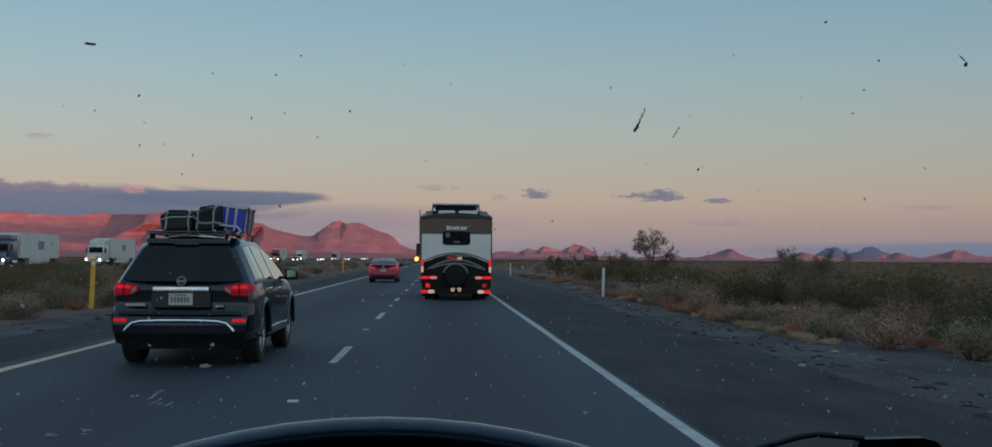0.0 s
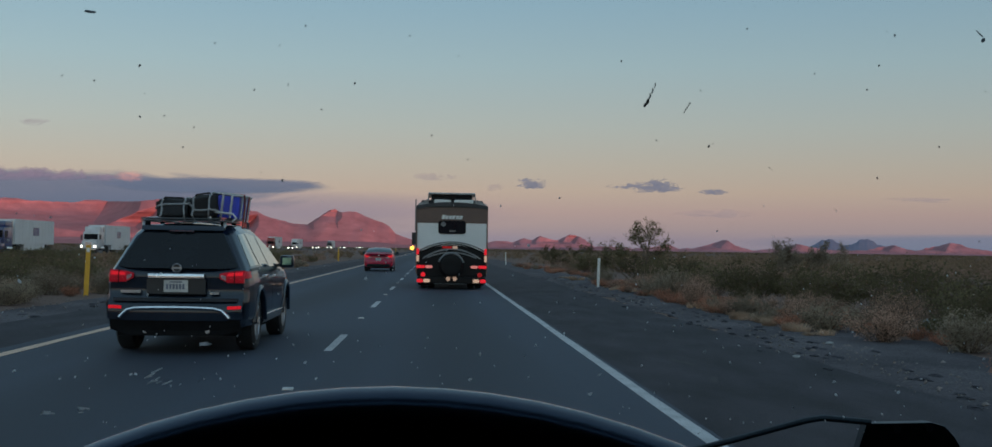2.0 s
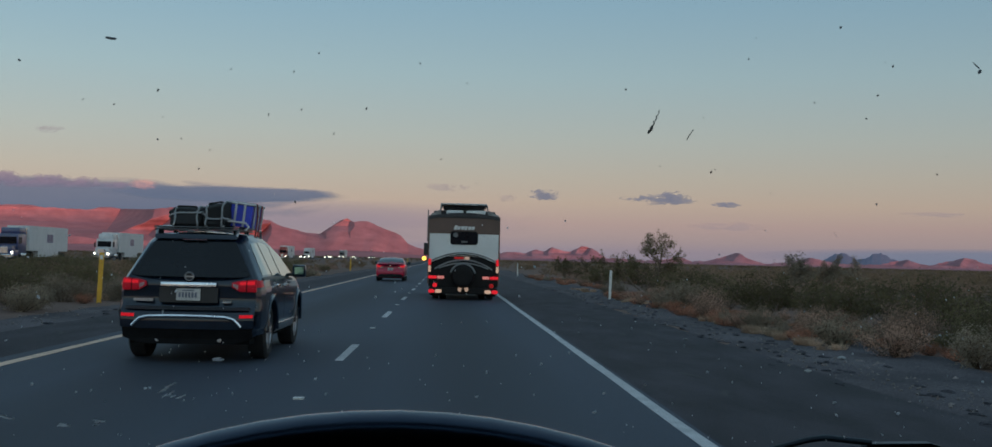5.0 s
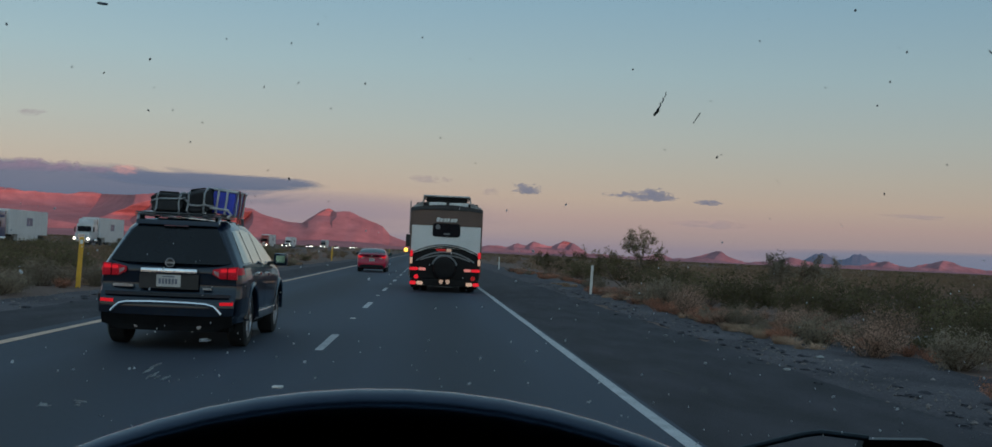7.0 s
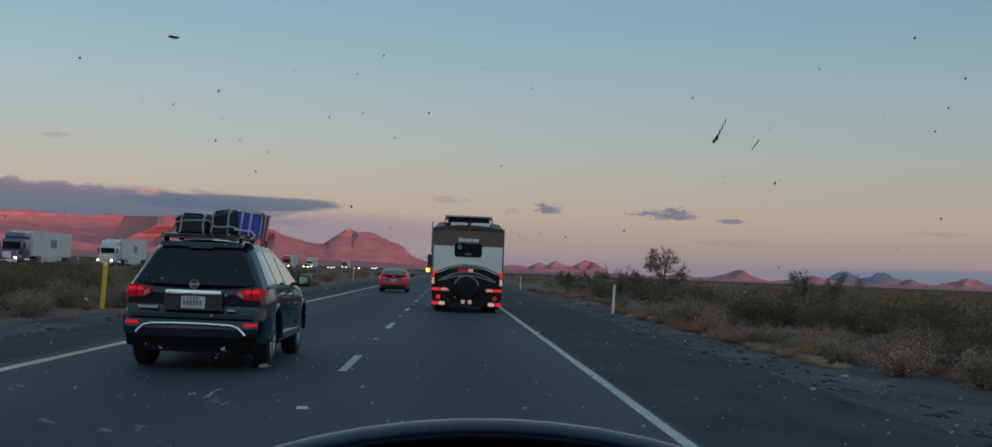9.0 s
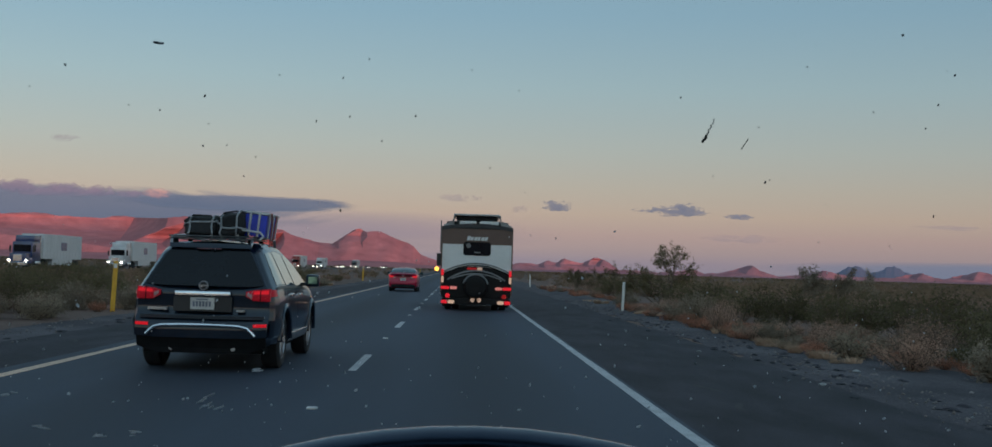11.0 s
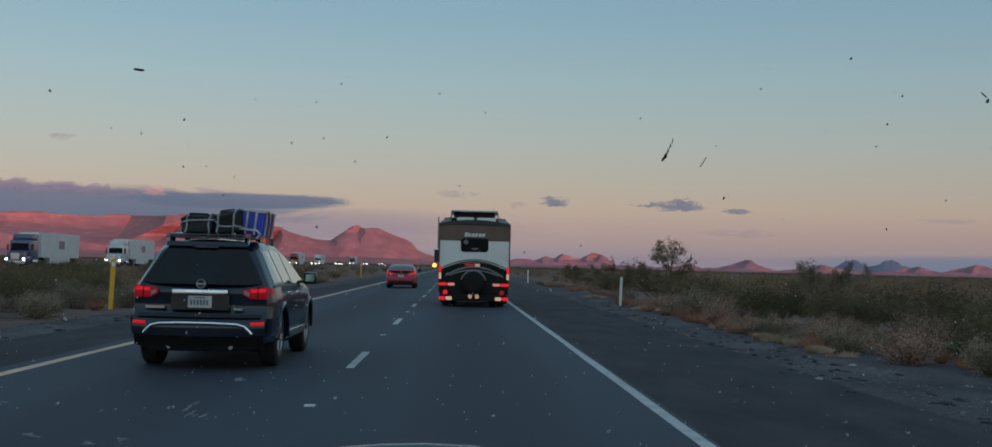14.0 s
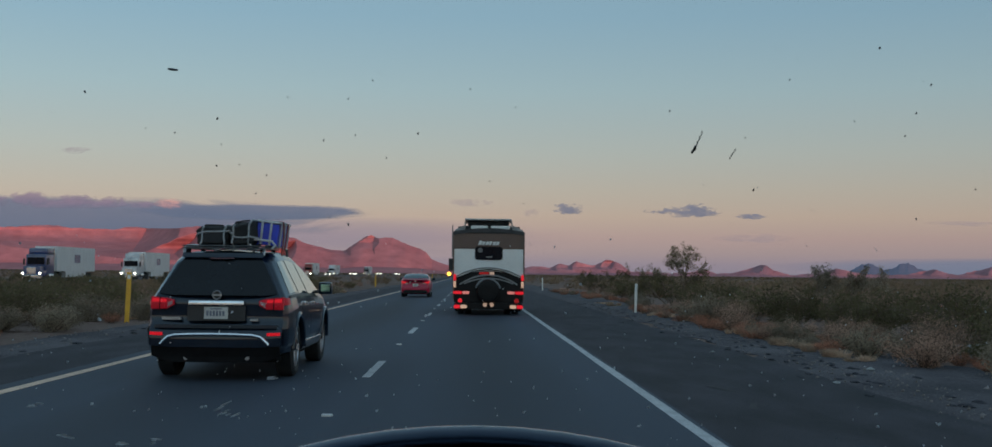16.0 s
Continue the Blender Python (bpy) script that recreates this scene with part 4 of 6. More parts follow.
def blue_crate(x0, x1, y0, y1, z0, z1):
    t = thing("blue_crate", "bright blue plastic box in a white tube frame on the roof", "box", group="roof luggage")
    part("box", boxm(x0, x1, y0, y1, z0, z1 - 0.02, r=0.015), M_BLUE, t)
    part("lid", boxm(x0 - 0.01, x1 + 0.01, y0 - 0.01, y1 + 0.01, z1 - 0.018, z1 + 0.02, r=0.01), M_LID, t, "grey lid")
    for x in (x0 + 0.07, x1 - 0.10):
        part("tube_bar", tube(bmesh.new(), [(x, y0 - 0.02, z0), (x, y0 - 0.02, z1)], 0.016, 8), M_WHITEBAR, t)
    for y in (y0 + 0.12, (y0 + y1) / 2, y1 - 0.12):
        part("tube_bar", tube(bmesh.new(), [(x1 + 0.02, y, z0), (x1 + 0.02, y, z1)], 0.014, 8), M_WHITEBAR, t)
    part("tube_bar", tube(bmesh.new(), [(x0, y0 - 0.02, z1), (x1 + 0.02, y0 - 0.02, z1), (x1 + 0.02, y1, z1)], 0.014, 8), M_WHITEBAR, t)
    part("folded_leg", tube(bmesh.new(), [(x0 - 0.05, y0 - 0.10, z0 - 0.04), (x0 - 0.05, y0 - 0.10, z0 + 0.06), (x1 - 0.05, y0 - 0.10, z0 + 0.06), (x1, y0 - 0.10, z0 + 0.01), (x1 - 0.04, y0 - 0.10, z0 - 0.04)], 0.016, 8), M_WHITEBAR, t, "bent white tube leg")
    part("strap", tube(bmesh.new(), [(x1 + 0.04, y0 + 0.1, z1 + 0.02), (x1 + 0.05, y0 + 0.2, (z0 + z1) / 2), (x1 + 0.06, y0 + 0.15, z0 - 0.12)], 0.012, 6), M_STRAP, t, "red strap")
    part("strap", tube(bmesh.new(), [(x0 + 0.2, y1 - 0.3, z1 + 0.03), (x1 + 0.045, y1 - 0.35, z1), (x1 + 0.05, y0 + 0.4, z0 - 0.1)], 0.012, 6), M_STRAP, t, "red strap")
    return t


M_TAIL = glow("suv_tail_lamp", (1.0, 0.015, 0.04), 0.06, (0.26, 0.006, 0.016))
# lit lamp bands, and the reflectors, whose glow is added
M_LIT = glow("soft_red_glow", (1.0, 0.015, 0.03), 0.3, (0.4, 0.008, 0.014))
M_SIDE = material("side_glass", (0.065, 0.115, 0.13), 0.05, 0.55, other=(0.058, 0.105, 0.12), scale=1, fine=10, amount=0.05, coat=0.8)
SUV_AT = pose(-3.36, 15.9, 0)
build_suv(SUV_AT)
for a in [(-0.40, 0.09, 0.50, 1.2, 1.77, 2.05, 0.03, 1.0), (0.05, 0.42, 0.46, 1.25, 1.77, 2.09, 0.16, 4.0)]:
    duffel(*a).matrix_basis = SUV_AT
blue_crate(0.40, 0.69, 0.62, 1.5, 1.80, 2.12).matrix_basis = SUV_AT @ pose(0.40, 0, 1.82) @ pose(0, 0, 0, 0, 6, 0) @ pose(-0.40, 0, -1.80)

SEDAN = dict(length=4.63, half=0.89, floor=0.22, tumble=0.42, wheel=0.325, wheels=(0.98, 3.68), bow=0.10,
             belt=[(0, 0.98), (0.4, 1.02), (1.2, 1.0), (3.0, 0.95), (3.6, 0.9), (4.63, 0.70)], roof=[(0, 1.05), (0.42, 1.09), (0.55, 1.10), (1.0, 1.30), (1.45, 1.415), (2.0, 1.435), (2.6, 1.40), (3.0, 1.24), (3.45, 0.98), (4.63, 0.74)],
             taper=[(0, 0.88), (0.12, 0.95), (0.4, 0.99), (0.9, 1.0), (3.8, 1.0), (4.3, 0.94), (4.63, 0.82)],
             tail=[(0.22, 0.06), (0.4, 0.0), (0.6, 0.0), (0.66, 0.05), (0.9, 0.07), (1.05, 0.03), (1.42, 0.03)])


def build_sedan(at):
    car = thing("sedan", "bright red four-door saloon with lit tail lamps", "car", at)
    S, rear = car_surface(SEDAN)
    part("body", car_body(SEDAN, S), M_REDCAR, car, smooth=True)
    part("underbody", boxm(-0.7, 0.7, 0.25, 4.3, 0.17, 0.5), M_MATT, car)
    for x in (-0.76, 0.76):
        for y in SEDAN["wheels"]:
            add_wheel(car, x, y, 0.325, 0.215, 1 if x > 0 else -1)
    bm = skin(S, 0.60, 1.36, 7.2, 9, 1, 0.006, 8, 6)
    part("rear_window", bm, M_SIDE, car, "sloping rear window reflecting the sky", smooth=True)
    part("rear_window", skin(S, 0.60, 1.36, 7.2, 9, -1, 0.006, 8, 6), M_SIDE, car, smooth=True)
    for s in (-1, 1):
        lamp = part("tail_lamp", tailpiece(rear, sorted([(s * 0.54, 0.845, 0.90), (s * 0.64, 0.825, 0.915), (s * 0.82, 0.83, 0.935)]), 0.02), M_RED, car, "red lit tail lamp", smooth=True)
        part("lamp_wing", skin(S, 0, 0.22, 5.3, 5.9, s, 0.012, 5, 3), M_RED, lamp)
        part("reversing_lens", tailpiece(rear, sorted([(s * 0.44, 0.80, 0.855), (s * 0.61, 0.775, 0.845)]), 0.026), M_LENS, lamp)
        # an unlit reflector given a faint glow of its own
        part("reflector", tailpiece(rear, sorted([(s * 0.74, 0.36, 0.50), (s * 0.80, 0.36, 0.52)]), 0.02), M_RED_DIM, car)
        part("side_window", skin(S, 0.95, 1.95, 6.1, 6.95, s, slant=0.3), M_SIDE, car, "side window reflecting the sky", smooth=True)
        part("side_window", skin(S, 2.03, 3.1, 6.1, 6.95, s, slant=-0.45), M_SIDE, car, smooth=True)
        door_mirror(car, S, 2.95, s, M_BLACK)
        part("sill", skin(S, 1.4, 3.25, 1.5, 2.4, s, 0.012, 8, 3), M_SILVER, car)
        for y in (1.55, 2.5):
            p = S(y, 5.3)
            part("door_handle", boxm(s * p.x - 0.01 * s, s * p.x + 0.03 * s, y, y + 0.18, p.z - 0.015, p.z + 0.02, r=0.01), M_REDCAR, car)
    part("trunk_lip", tailpiece(rear, [(-0.72, 0.985, 1.045), (0.72, 0.985, 1.045)], 0.03), M_REDCAR, car, smooth=True)
    part("dark_garnish", tailpiece(rear, [(-0.40, 0.90, 0.965), (0.40, 0.90, 0.965)], 0.010), M_GARNET, car)
    plate_with_bars(car, rear, 0.0, 0.72)
    part("bumper", tailpiece(rear, [(-0.80, 0.40, 0.60), (-0.55, 0.42, 0.62), (0.55, 0.42, 0.62), (0.80, 0.40, 0.60)], 0.03), M_REDCAR, car, smooth=True)
    part("bumper_insert", tailpiece(rear, [(-0.70, 0.24, 0.36), (-0.60, 0.24, 0.43), (0.60, 0.24, 0.43), (0.70, 0.24, 0.36)], 0.04), M_BLACK, car, "black lower bumper panel")
    part("badge", lathe(bmesh.new(), [(rear(0, 0.95) - 0.025, 0.05), (rear(0, 0.95) + 0.02, 0.05)], 16, Matrix.Translation((0, 0, 0.95)), "Y"), M_CHROME, car)
    part("aerial_fin", boxm(-0.02, 0.02, 1.5, 1.66, 1.42, 1.48, r=0.01), M_REDCAR, car)
    return car


build_sedan(pose(-3.3, 72, 0))


# ---- motorhome ahead ----
M_CREAM = material("white_fibreglass", (0.70, 0.70, 0.68), 0.35, other=(0.62, 0.62, 0.60), scale=1.5, fine=20, amount=0.08, coat=0.3)
M_BROWN = material("brown_decal", (0.13, 0.078, 0.06), 0.4, other=(0.105, 0.063, 0.05), scale=2, fine=20, amount=0.1)
M_GREYBAND = material("grey_decal", (0.20, 0.20, 0.20), 0.4, scale=2, fine=20, amount=0.1)
M_RVBLACK = material("black_decal", (0.010, 0.010, 0.011), 0.45, scale=2, fine=20, amount=0.2, spec=0.15)
M_SMOKE = material("smoke_grey_decal", (0.20, 0.205, 0.21), 0.4, other=(0.13, 0.134, 0.138), scale=2, fine=20, amount=0.2)
M_LIP = material("weathered_black_cap", (0.045, 0.045, 0.048), 0.6, other=(0.028, 0.028, 0.03), scale=3, fine=30, amount=0.3)
M_ROOF = material("dusty_roof_gear", (0.30, 0.29, 0.28), 0.6, other=(0.2, 0.19, 0.18), scale=3, fine=30, amount=0.2)


def arch_strip(width, z_mid, z_end, lo, y0, y1, n=24):
    """A band with an arched top; lo: thickness, or the level its lower edge keeps."""
    bm = bmesh.new()
    rows = []
    for i in range(n + 1):
        x = -width + 2 * width * i / n
        t = (x / width) ** 2
        hi = z_mid + (z_end - z_mid) * t
        low = hi - lo if lo < 0.2 else lo
        rows.append([bm.verts.new(p) for p in ((x, y0, low), (x, y0, hi), (x, y1, hi), (x, y1, low))])
    for a, b in zip(rows, rows[1:]):
        for j in range(4):
            bm.faces.new((a[j], a[(j + 1) % 4], b[(j + 1) % 4], b[j]))
    bm.faces.new(rows[0]), bm.faces.new(rows[-1])
    return bm


def rounded_plate(x0, x1, z0, z1, r, y0, y1):
    """A flat plate with rounded corners, from y0 to y1."""
    bm = bmesh.new()
    loop = [(cx + r * math.cos(a), cz + r * math.sin(a)) for cx, cz, k in ((x1 - r, z1 - r, 0), (x0 + r, z1 - r, 1), (x0 + r, z0 + r, 2), (x1 - r, z0 + r, 3)) for a in (1.5708 * (k + j / 5) for j in range(6))]
    a, b = [[bm.verts.new((x, y, z)) for x, z in loop] for y in (y0, y1)]
    bm.faces.new(a), bm.faces.new(b[::-1])
    for i in range(len(loop)):
        j = (i + 1) % len(loop)
        bm.faces.new((a[j], a[i], b[i], b[j]))
    return bm


def build_motorhome(at):
    rv = thing("motorhome", "white motorhome with brown top band and spare wheel", "motorhome", at)
    part("body", boxm(-1.22, 1.22, 0, 7.4, 0.52, 2.90, r=0.05), M_CREAM, rv, smooth=True)
    part("chassis", boxm(-1.05, 1.05, 0.15, 7.2, 0.30, 0.54), M_MATT, rv)
    part("roof_cap", boxm(-1.19, 1.19, 0.03, 7.35, 2.86, 2.98, r=0.05), M_ROOF, rv)
    part("top_band", boxm(-1.205, 1.205, -0.012, 0.05, 2.30, 2.86, r=0.004), M_BROWN, rv, "dark brown band across the top")
    part("awning_rail", boxm(-1.24, 1.24, -0.03, 0.03, 2.84, 2.91, r=0.01), M_BLACK, rv)
    part("corner_trim", boxm(-1.245, -1.20, -0.02, 0.04, 0.55, 2.86, r=0.008), M_BROWN, rv)
    part("corner_trim", boxm(1.20, 1.245, -0.02, 0.04, 0.55, 2.86, r=0.008), M_BROWN, rv)
    part("rear_window", rounded_plate(-0.45, 0.45, 1.95, 2.36, 0.07, -0.03, 0.03), M_WIN, rv, "dark rear window")
    part("window_frame", rounded_plate(-0.48, 0.48, 1.92, 2.39, 0.10, -0.022, 0.02), M_RVBLACK, rv)
    part("window_sticker", lathe(bmesh.new(), [(-0.036, 0.085), (-0.028, 0.085)], 20, Matrix.Translation((-0.30, 0, 2.26)), "Y"), M_GREYBAND, rv)
    part("sticker_bar", boxm(-0.10, 0.12, -0.036, -0.03, 2.0, 2.05), M_GREYBAND, rv)
    bm = bmesh.new()
    for i, (w, h) in enumerate([(0.11, 0.15), (0.10, 0.12), (0.11, 0.12), (0.09, 0.13), (0.11, 0.12), (0.10, 0.12)]):
        x = -0.37 + i * 0.122
        box(bm, x, x + w, -0.03, -0.005, 2.44, 2.44 + h, r=0.02)
    for v in bm.verts:
        v.co.x += 0.25 * (v.co.z - 2.44)
    part("maker_mark", bm, M_CREAM, rv, "pale plain mark on the band")
    part("lower_panel", arch_strip(1.205, 1.54, 1.27, 0.46, -0.012, 0.03), M_RVBLACK, rv, "black arched lower panel")
    part("decal_stripe", arch_strip(1.205, 1.67, 1.32, 0.05, -0.014, 0.02), M_GREYBAND, rv, "grey curved stripe")
    part("decal_stripe", arch_strip(1.205, 1.60, 1.22, 0.035, -0.02, 0.02), M_RVBLACK, rv)
    part("decal_stripe", arch_strip(1.0, 1.43, 1.10, 0.06, -0.021, 0.02), M_SMOKE, rv)
    part("decal_stripe", arch_strip(0.86, 1.31, 1.12, 0.05, -0.022, 0.02), M_SMOKE, rv)
    part("high_brake_lamp", boxm(-0.33, 0.0, -0.04, 0.01, 1.42, 1.50, r=0.02), M_RED_DIM, rv)
    part("high_lamp_lens", boxm(0.03, 0.2, -0.04, 0.01, 1.41, 1.51, r=0.015), M_WARM_DIM, rv)
    for s in (-1, 1):
        part("marker_lamp", boxm(s * 1.13, s * 1.22, -0.05, 0.02, 1.20, 1.42, r=0.03), M_RED, rv, "tall red marker lamp")
        part("marker_lens", boxm(s * 1.13, s * 1.22, -0.05, 0.02, 0.96, 1.18, r=0.03), M_WARM, rv, "warm white lamp lens")
        part("brake_lamp", rounded_plate(min(s * 0.92, s * 1.22), max(s * 0.92, s * 1.22), 0.735, 0.835, 0.045, -0.06, 0.02), M_RED, rv, "wide red brake lamp")
        part("brake_lens", rounded_plate(min(s * 0.66, s * 0.91), max(s * 0.66, s * 0.91), 0.735, 0.835, 0.045, -0.058, 0.02), M_PINK, rv)
        part("round_lamp", lathe(bmesh.new(), [(-0.05, 0.075), (0.02, 0.085)], 20, Matrix.Translation((s * 0.98, 0, 0.51)), "Y"), M_RED if s < 0 else M_RED_DIM, rv)
        part("bumper_lamp", rounded_plate(min(s * 0.98, s * 1.2), max(s * 0.98, s * 1.2), 0.24, 0.365, 0.055, -0.16, -0.08), M_RED, rv)
        part("bumper_lens", rounded_plate(min(s * 0.74, s * 0.97), max(s * 0.74, s * 0.97), 0.24, 0.365, 0.055, -0.158, -0.08), M_WARM, rv, "warm reversing lens")
        part("plate_lamp", lathe(bmesh.new(), [(-0.16, 0.075), (-0.10, 0.08)], 18, Matrix.Translation((s * 0.11, 0, 0.375)), "Y"), M_WARM_DIM, rv)
        part("mud_flap", boxm(s * 0.62, s * 1.16, 0.85, 0.87, 0.12, 0.5), M_MATT, rv)
        for y in (1.6, 5.9):
            for x in (0.98, 0.70) if y < 3 else (0.98,):
                add_wheel(rv, s * x, y, 0.40, 0.24, s)
    part("bumper", boxm(-1.18, 1.18, -0.10, 0.05, 0.21, 0.44, r=0.03), M_RVBLACK, rv)
    bm = lathe(bmesh.new(), [(-0.27, 0.10), (-0.29, 0.30), (-0.27, 0.36), (-0.20, 0.40), (-0.10, 0.40), (-0.05, 0.36), (-0.05, 0.1)], 40, Matrix.Translation((-0.02, 0, 0.83)), "Y")
    part("spare_wheel", bm, M_RVBLACK, rv, "covered spare wheel", smooth=True)
    part("spare_rim_trim", tube(bmesh.new(), [(-0.02 + 0.43 * math.cos(a), -0.14, 0.83 + 0.43 * math.sin(a)) for a in (0.25 + 2.6 * j / 28 for j in range(29))], 0.036, 8), M_SMOKE, rv, smooth=True)
    part("spare_bracket", boxm(-0.06, 0.06, -0.08, 0.02, 0.5, 1.28), M_MATT, rv)
    part("tow_hitch", boxm(-0.06, 0.06, -0.2, 0.3, 0.3, 0.38, r=0.01), M_MATT, rv)
    # roof gear
    part("roof_pod", boxm(-0.84, 0.84, 0.5, 1.9, 2.96, 3.12, r=0.05), M_ROOF, rv, smooth=True)
    part("air_conditioner", boxm(-0.62, 0.18, 1.4, 2.3, 2.96, 3.26, r=0.08), M_MATT, rv, smooth=True)
    part("roof_vent", boxm(0.34, 0.78, 0.9, 1.4, 2.96, 3.16, r=0.04), M_CREAM, rv, smooth=True)
    bm = bmesh.new()
    tube(bm, [(-0.86, 0.25, 2.95), (-0.82, 0.25, 3.30), (-0.78, 0.25, 3.33), (0.74, 0.25, 3.33), (0.78, 0.25, 3.30), (0.84, 0.25, 2.95)], 0.025, 8)
    tube(bm, [(-0.86, 1.9, 2.95), (-0.82, 1.9, 3.28), (0.78, 1.9, 3.28), (0.84, 1.9, 2.95)], 0.025, 8)
    for x in (-0.8, -0.27, 0.27, 0.78):
        tube(bm, [(x, 0.25, 3.31), (x, 1.9, 3.28)], 0.018, 6)
    part("roof_rack", bm, M_ROOF, rv, "grey tubular roof rack")
    for s in (-1, 1):
        w = boxm(s * 0.86, s * 1.19, 0.3, 1.8, 2.94, 3.14, r=0.03)
        for v in w.verts:
            v.co.z -= max(0.0, abs(v.co.x) - 0.86) * 0.5 if v.co.z > 3.0 else 0
        part("roof_shroud", w, M_ROOF, rv, "pale sloping roof shroud", smooth=True)
    for x, w in ((-0.34, 0.30), (0.40, 0.34)):
        part("vent_dome", boxm(x - w, x + w, 0.22, 0.8, 2.98, 3.13, r=0.07), M_CREAM, rv, "low white vent dome", smooth=True)
    bm = boxm(-0.74, 0.70, 0.4, 1.6, 3.14, 3.30, r=0.04)
    part("rack_load", bm, M_CANVAS, rv, "dark load under the rack")
    part("rack_load", boxm(-1.08, 1.08, 0.35, 1.7, 2.97, 3.10, r=0.05), M_CANVAS, rv)
    part("rack_edge", boxm(-0.84, 0.78, 0.165, 0.178, 3.315, 3.365, r=0.004), M_WHITEBAR, rv, "pale panel edge")
    part("rack_panel", boxm(-0.84, 0.78, 0.18, 1.9, 3.315, 3.365, r=0.012), M_ROOF, rv, "flat panel on top of the rack")
    part("rack_bundle", boxm(-0.98, -0.62, 0.4, 1.5, 2.98, 3.12, r=0.06), M_ROOF, rv)
    part("rack_bundle", boxm(0.6, 1.05, 0.4, 1.6, 2.98, 3.10, r=0.05), M_ROOF, rv)
    for x, y, w, h in [(-0.55, 0.35, 0.16, 0.10), (-0.2, 0.3, 0.22, 0.07), (0.25, 0.34, 0.12, 0.12), (0.55, 0.3, 0.2, 0.08), (-0.95, 0.5, 0.2, 0.12), (0.92, 0.5, 0.18, 0.10)]:
        part("roof_fitting", boxm(x - w / 2, x + w / 2, y, y + 0.3, 2.96, 2.98 + h, r=0.02), M_ROOF, rv)
    part("cap_lip", arch_strip(1.22, 3.03, 2.90, 0.12, -0.05, 0.3), M_LIP, rv, "black curved roof lip")
    part("flue_pipe", tube(bmesh.new(), [(-1.27, 0.3, 2.0), (-1.27, 0.3, 3.12)], 0.02, 8), M_GREYBAND, rv)
    mir = part("door_mirror", boxm(-1.52, -1.30, 6.9, 7.0, 1.55, 2.05, r=0.03), M_BLACK, rv, "large black door mirror")
    part("mirror_arm", tube(bmesh.new(), [(-1.2, 6.95, 1.9), (-1.4, 6.95, 1.9)], 0.02, 6), M_BLACK, mir)
    part("amber_lamp", lathe(bmesh.new(), [(6.86, 0.08), (6.92, 0.085)], 16, Matrix.Translation((-1.50, 0, 1.42)), "Y"), M_AMBER, mir, "lit amber side lamp")
    return rv


M_WARM_DIM = glow("dim_warm_lamp", (1.0, 0.6, 0.4), 0.2, (0.4, 0.33, 0.28))
M_PINK = glow("pale_red_lens", (1.0, 0.3, 0.25), 0.3, (0.5, 0.2, 0.18))
build_motorhome(pose(0.60, 42, 0))


# ---- lorries and cars on the far carriageway, coming this way ----
M_TRAILER = material("white_trailer_panel", (0.66, 0.66, 0.66), 0.45, other=(0.58, 0.58, 0.58), scale=0.6, fine=5, amount=0.06)
M_CAB = {k: material(k + "_cab_paint", c, 0.3, scale=1, fine=10, amount=0.1, coat=0.6) for k, c in dict(white=(0.62, 0.64, 0.66), blue=(0.02, 0.05, 0.16), red=(0.32, 0.03, 0.03), grey=(0.12, 0.13, 0.15)).items()}


